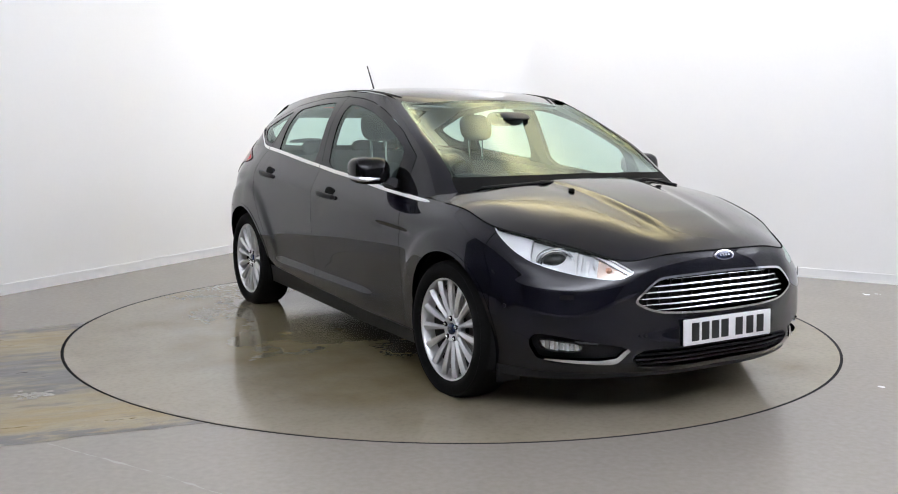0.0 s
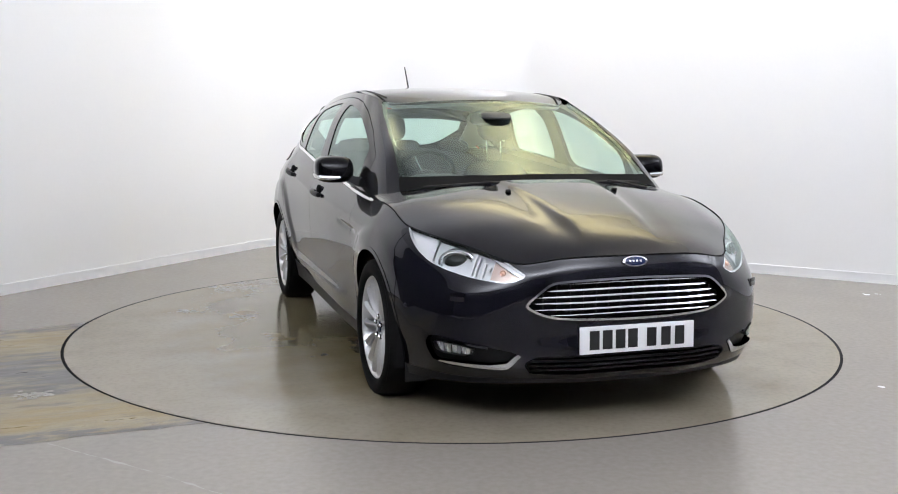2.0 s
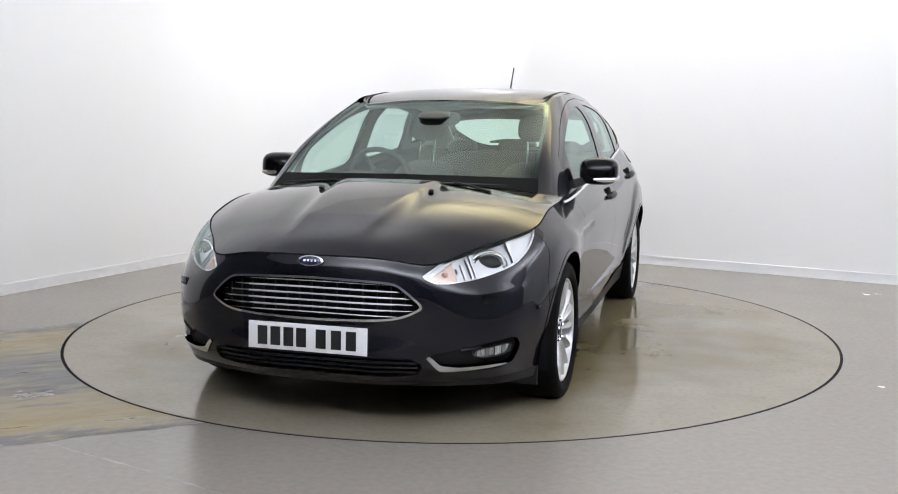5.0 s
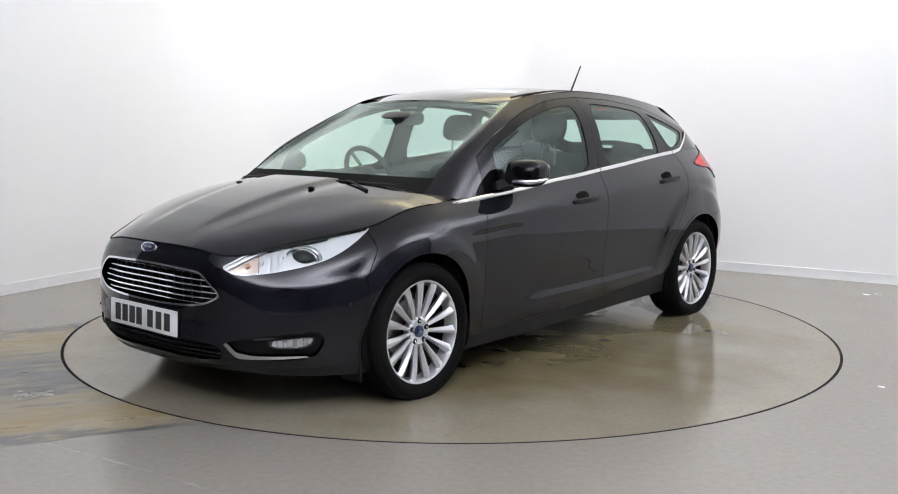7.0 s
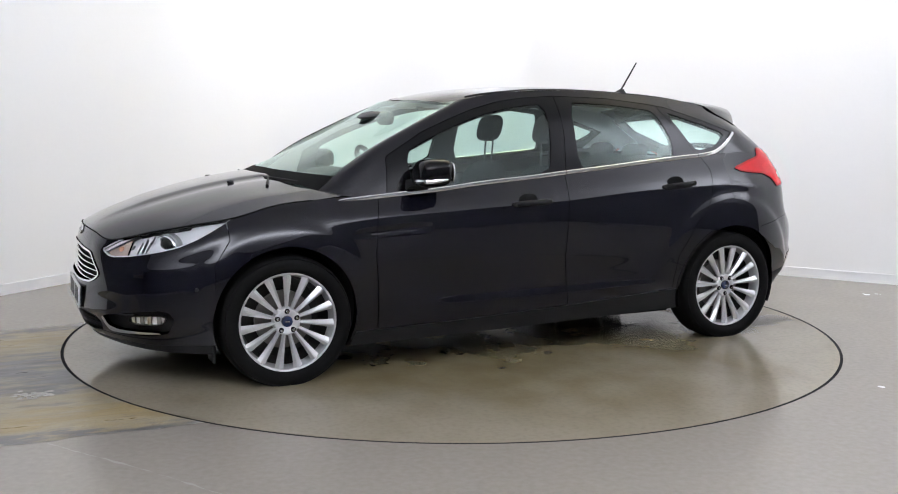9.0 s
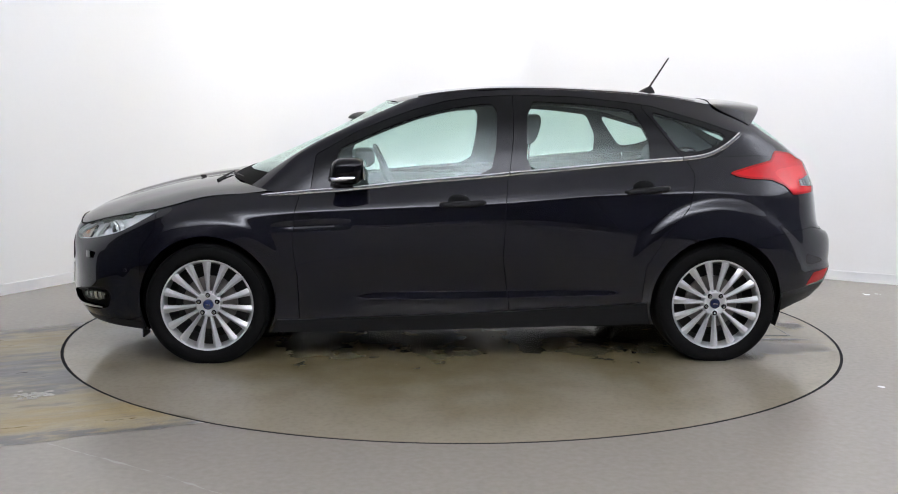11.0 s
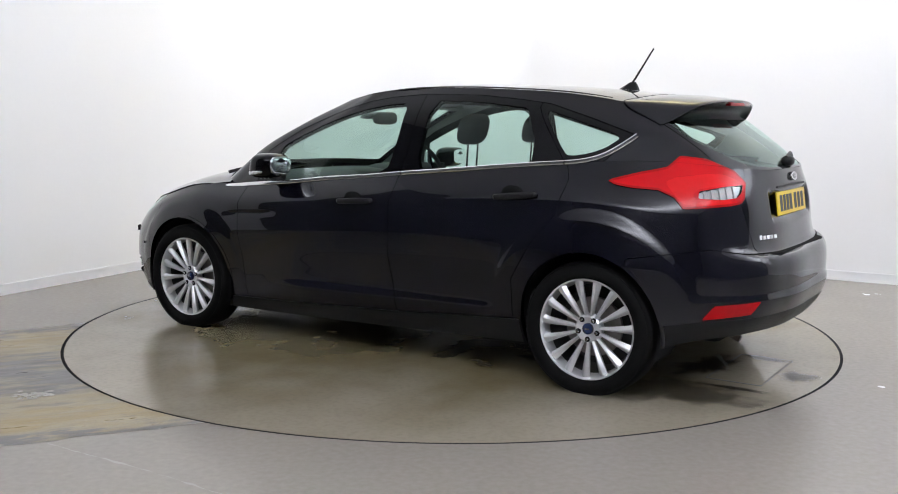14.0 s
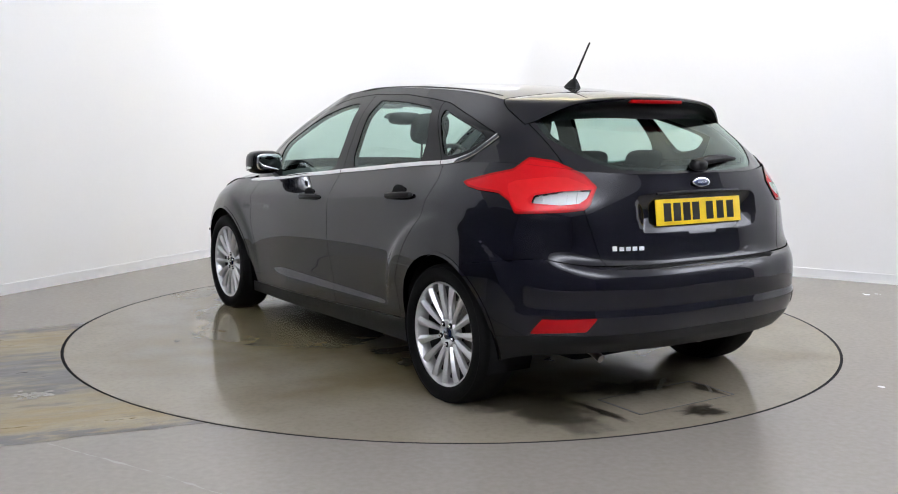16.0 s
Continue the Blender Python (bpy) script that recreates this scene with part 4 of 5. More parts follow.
# frames: gloss black door frames round the side windows, painted pillars elsewhere
SIDE_FRAME = outline([(.80, .87), (.773, 1.071), (.559, 1.193), (.40, 1.257), (.259, 1.309), (.10, 1.352), (-.05, 1.374), (-.26, 1.388), (-.60, 1.380), (-.85, 1.355), (-1.0, 1.335),
                      (-1.25, 1.262), (-1.46, 1.192), (-1.33, 1.06), (-1.0, .9)], 0)
frame_piece, up = take(up, SIDE_FRAME, X, Z, side_on)
dividers = [outline([(-.262, 1.5), (-.254, 1.164), (-.228, .95), (-3, .95), (-3, 1.5)], 0), outline([(-.955, 1.4), (-.951, 1.317), (-1.028, 1.214), (-1.155, 1.05), (-1.16, .9), (-3, .9), (-3, 1.4)], 0)]
back_part, front_frame = take(frame_piece, dividers[0], X, Z)
quarter_frame, rear_frame = take(back_part, dividers[1], X, Z)
both("window_frame", front_frame, GLOSS, "gloss black window frame", .025, parents=doors)
both("window_frame", rear_frame, GLOSS, "gloss black window frame", .025, parents=rear_doors)
both("window_frame", quarter_frame, GLOSS, "gloss black window frame", .025, parents=quarters)
# the gate's share of the glass house, then the pillars
gate_up, pillars = take(up, outline([(-1, 1.0), (.606, 1.0), (.603, 1.10), (.600, 1.175), (.60, 1.23), (.56, 1.5), (-1, 1.5)], 0), Y, Z, lambda s: s.V[:, 0] < -1.5)
both("pillar", pillars, PAINT, "", .03)
tailgate = skin_part("tailgate", joined(gate.plus(gate_up)), PAINT, car, "", .02)
skin_part("plate_recess", joined(dished(recess, RECESS, .036, .075)), PAINT, tailgate, "", 0)
for g in both("side_window", front_glass.moved(-.004), GLASS, "tinted side window", 0, parents=doors) + both("side_window", rear_side_glass.moved(-.004), GLASS, "tinted side window", 0, parents=rear_doors) \
        + both("quarter_window", quarter_glass.moved(-.004), GLASS, "tinted quarter window", 0, parents=quarters):
    g.visible_shadow = False
ws = skin_part("windscreen", joined(screen.moved(-.003)), SCREEN, car, "laminated windscreen", 0)
rs = skin_part("rear_window", joined(rear_screen.moved(-.003)), SCREEN, tailgate, "heated rear window", 0)
ws.visible_shadow = rs.visible_shadow = False
# black printed borders of the big windows
edge_ws = screen.split(inside(WSCREEN, Y(screen), Z(screen)) + .022)[1]
for bit in pieces(edge_ws):
    both("glass_border", bit.moved(-.006), GLOSS, "black glass border", 0, parent=ws)
low_ws = screen.split(Z(screen) - np.interp(Y(screen), [0, .35, .7], [.990, .986, .974]))[0]
skin_part("scuttle", joined(low_ws.moved(.0015)), DARK, car, "black plastic scuttle under the windscreen", 0)
edge_rs = rear_screen.split(inside(RSCREEN, Y(rear_screen), Z(rear_screen)) + .014 + .014 * np.clip((np.abs(Y(rear_screen)) - .34) / .16, 0, 1))[1]
for bit in pieces(edge_rs):
    both("glass_border", bit.moved(-.006), GLOSS, "black glass border", 0, parent=rs)
# cabin side of the pillars
both("pillar_trim", pillars.moved(-.032), LINER, "grey pillar trim", 0)
both("frame_trim", frame_piece.moved(-.028), DASH, "dark inner window surround", 0)

# spoiler: a cap that carries the roof on past the rear window and turns down at both ends
def beside(skin, k, at):
    """The height (k=2) or half width (k=1) of a skin near a place given by the other two."""
    o = [0, 1, 2]
    o.remove(k)
    d = (skin.V[:, o[0]] - at[0]) ** 2 + (skin.V[:, o[1]] - at[1]) ** 2
    near = np.argsort(d)[:4]
    w = 1 / (d[near] + 1e-6)
    return float((skin.V[near, k] * w).sum() / w.sum())


FRONT = [(x, y, beside(roof_all, 2, (x, y)) + .002) for x, y in ((-1.402, 0), (-1.400, .15), (-1.392, .30), (-1.375, .43), (-1.350, .53))]
FRONT += [(-1.352, .577, 1.3435), (-1.400, .5975, 1.310), (-1.475, .6065, 1.2745), (-1.548, .6115, 1.238)]
EDGE = [(-1.728, 0, 1.359), (-1.723, .12, 1.358), (-1.708, .24, 1.353), (-1.686, .345, 1.344), (-1.660, .425, 1.330), (-1.634, .482, 1.309), (-1.604, .532, 1.281), (-1.572, .580, 1.252), (-1.548, .6115, 1.2375)]
FOOT = [(-1.695, 0, 1.262), (-1.693, .09, 1.263), (-1.686, .18, 1.265), (-1.672, .28, 1.265), (-1.652, .37, 1.262), (-1.628, .44, 1.257), (-1.600, .51, 1.248), (-1.570, .57, 1.239), (-1.547, .610, 1.236)]
front_c, edge_c, foot_c = (through_points(np.array([(p[1][0], -p[1][1], p[1][2])] + p, float), np.arange(-1, 9), np.linspace(0, 8, 41)) for p in (FRONT, EDGE, FOOT))


def grid_mesh(rows, mirror=True):
    bm = bmesh.new()
    for sy in ((1, -1) if mirror else (1,)):
        v = [[bm.verts.new((p[0], sy * p[1], p[2])) for p in r] for r in rows]
        for r, q in zip(v, v[1:]):
            for i in range(len(r) - 1):
                bm.faces.new((r[i], r[i + 1], q[i + 1], q[i]))
    bmesh.ops.remove_doubles(bm, verts=bm.verts[:], dist=.0006)
    bmesh.ops.recalc_face_normals(bm, faces=bm.faces[:])
    return bm


fade = np.clip((40 - np.arange(41)) / 12, 0, 1)[:, None]
top_rows = [front_c * (1 - u) + edge_c * u + np.array((0, .012, .034)) * fade * u * (1 - u) for u in np.linspace(0, 1, 13)]
lip_rows = [top_rows[-1], edge_c + np.array((-.003, .001, -.005)) * fade, edge_c + np.array((.001, -.002, -.013)) * fade]
spoil = link("spoiler", grid_mesh(top_rows + lip_rows[1:]), PAINT, tailgate, "roof spoiler", 60)
hollow = [lip_rows[-1] * (1 - u) + foot_c * u + np.array((.050, 0, .004)) * fade * 4 * u * (1 - u) for u in np.linspace(0, 1, 9)]
link("spoiler_underside", grid_mesh(hollow), TRIM, spoil, "", 60)
link("spoiler_joint", tube(np.vstack([front_c[:0:-1] * (1, -1, 1), front_c]) + (0, 0, -.0005), .0022, 6), DARK, spoil)
link("brake_light", block(-1.700, -1.7285, -.155, .155, 1.331, 1.348, .004), RED_DARK, spoil, "high red brake light")

# ---- lamps ----
tail_skin = tail_a.plus(tail_b)
both("lamp_housing", tail_skin.moved(-.028), LINER, "grey lamp housing", 0)
rev, red = cut(tail_skin, REVERSE, S(tail_skin), Z(tail_skin))
dark_red, red = red.split(inside(outline([(.86, 1.0), (1.2, 1.03), (1.37, .985), (1.34, .97), (1.06, .962), (1.0, .935), (1.02, .91), (1.30, .912), (1.25, .895), (.95, .885), (.90, .93)], 1), S(red), Z(red)))
tl = both("tail_light", red.moved(.004), RED, "bright red wraparound tail light", .025)
rim_t = tail_skin.split(inside(TAIL, S(tail_skin), Z(tail_skin)) + .009)[1]
both("lamp_edge", rim_t.moved(.0052), RED_DARK, "dark red lamp edge", 0, parents=tl)
both("lamp_band", dark_red.moved(.0035), RED_BAND, "darker red band", 0, parents=tl)
both("reversing_lens", rev.moved(.005), LENS, "clear reversing lens", .01, parents=tl)
both("reversing_reflector", rev.moved(-.012), REVERSE_GREY, "silver reversing reflector", 0, parents=tl)
for k in range(5):
    facet = rev.split(np.abs(S(rev) - (1.08 + .055 * k)) - .011)[0]
    for bit in pieces(facet):
        both("facet", bit.moved(-.004 - .002 * (k % 2)), REVERSE_GREY, "", .008, parents=tl)
both("rear_reflector", marker.moved(.002), RED_DARK, "red bumper reflector", .015, parent=rear_bumper_ob)

def along(P, A, B):
    """Distance of the points (A, B) from an open line."""
    Q, pts = np.array(P, float), np.stack([A, B], -1)
    best = np.full(len(pts), 1e9)
    for p, q in zip(Q, Q[1:]):
        e, w = q - p, pts - p
        k = np.clip((w @ e) / (e @ e), 0, 1)
        best = np.minimum(best, np.linalg.norm(w - k[:, None] * e, axis=1))
    return best


both_h = both("headlight", headlight.moved(-.036), LAMPGREY, "clear projector headlight with silver inside", .0)
both("lens", headlight.moved(.001), LENS, "clear lamp cover", .0, parents=both_h)
both("bezel", headlight.split(inside(HEAD, S(headlight), Z(headlight)) + .007)[1].moved(-.004), LAMPGREY, "pale grey bezel", .040, parents=both_h)
BROW = [(1.656, .638), (1.60, .660), (1.38, .735), (1.17, .775), (1.04, .797), (.79, .812)]
brow = headlight.split(along(BROW, S(headlight), Z(headlight)) - .021)[0]
both("running_light", brow.moved(-.012), SILVER, "white running-light strip", .020, parents=both_h)
signal = headlight.split(1.435 - S(headlight))[0]
both("signal_shell", signal.moved(-.022), AMBER_SHELL, "amber tinted indicator shell", .012, parents=both_h)
wingtip = headlight.split(S(headlight) - 1.03)[0]
both("side_panel", wingtip.moved(-.020), LAMPGREY, "pale side panel of the lamp", .012, parents=both_h)
for k in range(4):
    fin = headlight.split(np.abs(S(headlight) - (1.30 + .036 * k)) - .010)[0]
    fin = fin.split(Z(fin) - (.722 - .016 * k))[0]
    for bit in pieces(fin):
        both("facet", bit.moved(-.026 + .005 * (k % 2)), LAMPGREY if k % 2 else SILVER, "", .012, parents=both_h)
for hl, sy in zip(both_h, (1, -1)):
    out_dir = Vector((.85, sy * .52, -.02)).normalized()
    turn = out_dir.to_track_quat("Y", "Z").to_matrix().to_4x4()
    at = Matrix.Translation((1.828, sy * .651, .660)) @ turn @ Matrix.Diagonal((1.22, .9, .90, 1))
    link("projector_housing", lathe([(.068, -.02), (.066, .008), (.061, .012), (.056, .006), (.001, .0), (.001, -.02)], 40), LAMPSHELL, hl, "grey projector housing", place=at)
    link("projector_ring", lathe([(.055, -.02), (.058, .020), (.054, .027), (.049, .020), (.048, -.02)], 40, True), CHROME, hl, "chrome projector ring", place=at)
    link("projector_lens", lathe([(.001, .030), (.014, .028), (.028, .021), (.041, .010), (.048, -.006), (.001, -.008)], 40), GLOSS, hl, "dark projector lens", place=at)
    at3 = Matrix.Translation((2.016, sy * .520, .640)) @ turn @ Matrix.Scale(.9, 4)
    link("indicator", lathe([(.001, .02), (.010, .016), (.015, .004), (.013, -.015), (.001, -.02)], 20), AMBER, hl, "amber indicator bulb", place=at3)

# fog lamps in their pockets
pocket_in = pocket.moved(-.026)
fog_pockets = both("fog_pocket", pocket_in, TRIM, "black fog lamp recess", 0, parent=front_bumper)
rim_f = pocket.split(inside(POCKET, S(pocket), Z(pocket)) + .006)[1]
both("pocket_rim", rim_f, PAINT, "", .028, parent=front_bumper)
FOG = outline([(1.385, .343), (1.09, .358), (1.12, .302), (1.36, .303)], 1)
fog = cut(pocket, FOG, S(pocket), Z(pocket))[0]
fogs = both("fog_lamp", fog.moved(-.024), SILVER, "clear fog lamp", .0, parent=front_bumper)
both("fog_lens", fog.moved(-.006), LENS, "", .016, parents=fogs)
both("fog_rim", fog.split(inside(FOG, S(fog), Z(fog)) + .003)[1].moved(-.005), TRIM, "", .02, parents=fogs)
for k in range(4):
    for bit in pieces(fog.split(np.abs(S(fog) - (1.15 + .062 * k)) - .014)[0]):
        both("facet", bit.moved(-.018 + .006 * (k % 2)), SATIN if k % 2 else LAMPSHELL, "", .008, parents=fogs)
BLADE = outline([(1.655, .330), (1.628, .333), (1.545, .276), (1.16, .277), (1.12, .273), (1.15, .267), (1.53, .258), (1.57, .265)], 1)
blade = cut(pocket, BLADE, S(pocket), Z(pocket))[0]
both("chrome_blade", blade.moved(.004), SATIN, "chrome fog lamp blade", .02, parent=front_bumper)
for sy in (1, -1):
    for k in range(3):
        z = .345 + .022 * k
        link("recess_slat", tube([(2.055 - .01 * k, sy * .60, z), (1.99 - .01 * k, sy * .665, z + .004)], .006, 6), TRIM, fog_pockets[0 if sy > 0 else 1])

# grille: chrome surround and five chrome bars over a black mesh
grille = skin_part("grille", joined(grille_hole.moved(-.045)), DARK, car, "dark grille behind chrome bars", 0)
ring_g = grille_hole.split(inside(GRILLE, Y(grille_hole), Z(grille_hole)) + .009)[1]
skin_part("surround", joined(ring_g.moved(.005)), CHROME, grille, "chrome surround", .04)


def face_at(y, z):
    """How far ahead the nose reaches at a height and a distance from the middle."""
    sel = nose_pts[(np.abs(nose_pts[:, 1] - abs(y)) < .05) & (np.abs(nose_pts[:, 2] - z) < .05)]
    d = np.hypot(sel[:, 1] - abs(y), sel[:, 2] - z) + 1e-4
    w = 1 / d**3
    return float((sel[:, 0] * w).sum() / w.sum())


nose_pts = lower_grid().reshape(-1, 3)
nose_pts = nose_pts[nose_pts[:, 0] > 1.4]
for z0, wide, bow in ((.6035, .372, .010), (.578, .405, .009), (.553, .438, .008), (.528, .456, .007), (.503, .432, .007), (.480, .385, .007)):
    ys = np.linspace(-wide, wide, 25)
    link("bar", tube([(face_at(y, z0) - .012, y, z0 + bow * (1 - (y / wide) ** 2)) for y in ys], [.0062 * (1 - .75 * abs(y / wide) ** 6) for y in ys], 8, (1.6, .8)), CHROME, grille, "chrome bar")
for k in range(-7, 8):
    y = k * .055
    h = .070 - .018 * (abs(y) / .4) ** 2
    link("upright", tube([(face_at(y, .56) - .035, y, .545 - h), (face_at(y, .56) - .035, y, .545 + h)], .004, 6), TRIM, grille)
intake_ob = skin_part("lower_intake", joined(intake.moved(-.05)), DARK, car, "black lower intake", 0)
skin_part("intake_rim", joined(intake.split(inside(INTAKE, Y(intake), Z(intake)) + .004)[1]), TRIM, intake_ob, "", .05)
for z0, wide in ((.256, .43), (.276, .44), (.297, .44), (.317, .40)):
    ys = np.linspace(-wide, wide, 15)
    link("slat", tube([(face_at(y, z0) - .016, y, z0 + .006 * (1 - (y / wide) ** 2) - .003) for y in ys], .0055, 6, (2.2, .8)), TRIM, intake_ob)


# badges and plates
def oval(name, at, a, b, material, parent, label, depth=.006):
    bm = bmesh.new()
    top = []
    for r, h in ((1, 0), (.96, depth * .8), (.86, depth), (.001, depth)):
        top.append([bm.verts.new((a * r * math.cos(k * math.tau / 40), b * r * math.sin(k * math.tau / 40), h)) for k in range(40)])
    for r, q in zip(top, top[1:]):
        for k in range(40):
            bm.faces.new((r[k], r[(k + 1) % 40], q[(k + 1) % 40], q[k]))
    return link(name, bm, material, parent, label, place=at)


def facing(x, y, z, n):
    """A pose whose z axis looks along n, its x axis level."""
    n = Vector(n).normalized()
    sx = Vector((0, 0, 1)).cross(n).normalized()
    sy = n.cross(sx)
    return Matrix.Translation((x, y, z)) @ Matrix((sx, sy, n)).transposed().to_4x4()


fb = facing(2.1515, 0, .689, (.93, 0, .37))
badge = oval("badge", fb, .058, .0235, CHROME, bonnet_ob, "chrome oval badge")
oval("badge_field", pose(0, 0, .0035), .049, .0185, BLUE, badge, "dark blue badge field", .0035)
link("badge_mark", merged(*(block(x - .0045, x + .0045, -.0045, .0045, .0065, .0076, .0003, 1) for x in (-.024, -.009, .007, .023))), SATIN, badge, place=None)
rb = facing(-2.001, 0, .995, (-.95, 0, .22))
badge2 = oval("badge", rb, .052, .021, CHROME, tailgate, "chrome oval badge")
oval("badge_field", pose(0, 0, .0035), .044, .0165, BLUE, badge2, "dark blue badge field", .0035)
link("badge_mark", merged(*(block(x - .005, x + .005, -.004, .004, .0065, .0076, .0003, 1) for x in (-.021, -.008, .006, .020))), SATIN, badge2)
bd = facing(-2.005, .415, .735, (-.95, .27, .12))
link("model_badge", merged(*(block(x - .012, x + .010, -.010, .007 if k else .011, .0, .004, .001, 1) for k, x in enumerate((-.066, -.034, -.004, .026, .058)))), LAMPGREY, tailgate, "chrome model badge as plain bars", place=bd)


def plate(m, ground, label, parent):
    p = link("number_plate", block(-.26, .26, -.0555, .0555, 0, .008, .003, 2), ground, parent, label, place=m)
    for k, x in enumerate((-.196, -.138, -.080, -.024, .062, .128, .192)):
        link("plate_bar", block(x - .022, x + .022, -.0385, .0385, .0082, .0094, .0005, 1), INK, p)
    return p


plate(facing(2.190, 0, .383, (1, 0, .04)), WHITE_PLATE, "white number plate with plain dark bars", front_bumper)
link("plate_backing", block(2.150, 2.1895, -.235, .235, .335, .430, .006), TRIM, front_bumper)
plate(facing(-1.992, 0, .872, (-1, 0, .14)), YELLOW_PLATE, "yellow number plate with plain dark bars", tailgate)
link("plate_hood", tube([(-1.985, .25, .952), (-1.998, .13, .956), (-2.002, 0, .957), (-1.998, -.13, .956), (-1.985, -.25, .952)], .008, 8, (1.5, .8)), TRIM, tailgate, "black handle strip over the plate")
link("gate_seal", tube([(-2.044, y, .6555 + .006 * (abs(y) / .5) ** 4) if abs(y) < .4 else (-2.044 + .10 * (abs(y) - .4) / .13, y, .6535 + .012 * (abs(y) - .4) / .13) for y in np.linspace(-.53, .53, 25)], .014, 8, (1.6, .75)), DARK, tailgate, "black gap under the tailgate")

def side_at(x, z):
    """How far out the side of the body lies."""
    d = (side_pts[:, 0] - x) ** 2 + (side_pts[:, 2] - z) ** 2
    return float(side_pts[np.argmin(d), 1])


side_pts = lower_grid().reshape(-1, 3)
side_pts = side_pts[side_pts[:, 1] > .6]

# ---- belt line chrome, mirrors, handles ----
for sy in (1, -1):
    up_pts = [(1.072, .812, .857), (.842, .823, .879), (.54, .825, .904), (.241, .823, .936), (-.02, .822, .957), (-.228, .820, .978)]
    rear_pts = [(-.234, .820, .979), (-.498, .813, 1.002), (-.791, .800, 1.030), (-1.083, .784, 1.054), (-1.145, .780, 1.058)]
    quart_pts = [(-1.150, .780, 1.0585), (-1.225, .773, 1.067), (-1.275, .766, 1.077), (-1.335, .748, 1.098), (-1.417, .722, 1.147), (-1.472, .695, 1.189)]
    k = 0 if sy > 0 else 1
    for pts, par, nm in ((up_pts, doors[k], "chrome_strip"), (rear_pts, rear_doors[k], "chrome_strip"), (quart_pts, quarters[k], "chrome_strip")):
        P = np.array(pts)
        t = np.r_[0, np.cumsum(np.linalg.norm(np.diff(P, axis=0), axis=1))]
        Q = through_points(P, t, np.linspace(0, t[-1], 26)) * (1, sy, 1)
        link(nm, tube(Q, .0115 if par is not doors[k] else [.004] + [.0115] * 25, 8, (.55, 1)), CHROME, par, "chrome belt strip")
    # mirror on its arm
    m_ob = link("door_mirror", rounded(.600, sy * .915, .996, .088, .100, .070, 3.2, 28, 16, lean=-.16), GLOSS, doors[k], "gloss black door mirror")
    link("mirror_foot", hull_rows([[(.70, sy * .800, .905), (.58, sy * .806, .905), (.58, sy * .800, .955), (.69, sy * .795, .955)],
                                   [(.68, sy * .835, .925), (.58, sy * .84, .925), (.58, sy * .835, .965), (.67, sy * .835, .965)],
                                   [(.66, sy * .87, .940), (.57, sy * .87, .940), (.57, sy * .87, .980), (.65, sy * .87, .980)]]), TRIM, m_ob, "black mirror foot", 40)
    link("mirror_repeater", tube([(.691, sy * .900, .955), (.688, sy * .955, .955), (.666, sy * .995, .957), (.615, sy * 1.011, .961), (.560, sy * 1.012, .966)], [.008, .013, .014, .013, .006], 8, (.7, 1)), SATIN, m_ob, "clear silver side repeater")
    link("mirror_glass", rounded(.516, sy * .915, 1.0, .006, .080, .050, 3.5, 24, 10), MIRROR, m_ob, "mirror glass")
    # door handles over dark pads that paint the shade of their recesses
    for par, hx, hy, hz, rise in ((doors[k], .012, side_at(.012, .829), .829, .006), (rear_doors[k], -.945, side_at(-.945, .900), .900, .010)):
        cup = link("handle_recess_shade", rounded(hx + .024, sy * (hy - .010), hz + .001, .060, .0145, .048, 2.3, 28, 12), DARK, par, "dark pad for the shade of the handle recess")
        link("door_handle", tube([(hx + .120, sy * (hy + .002), hz - rise), (hx + .105, sy * (hy + .014), hz - rise * .9), (hx + .03, sy * (hy + .024), hz - rise * .2), (hx - .05, sy * (hy + .022), hz + rise * .5),
                                  (hx - .100, sy * (hy + .010), hz + rise), (hx - .112, sy * (hy - .002), hz + rise)], [.010, .015, .0165, .0165, .014, .008], 10, (.75, 1)), TRIM, par, "black door handle")

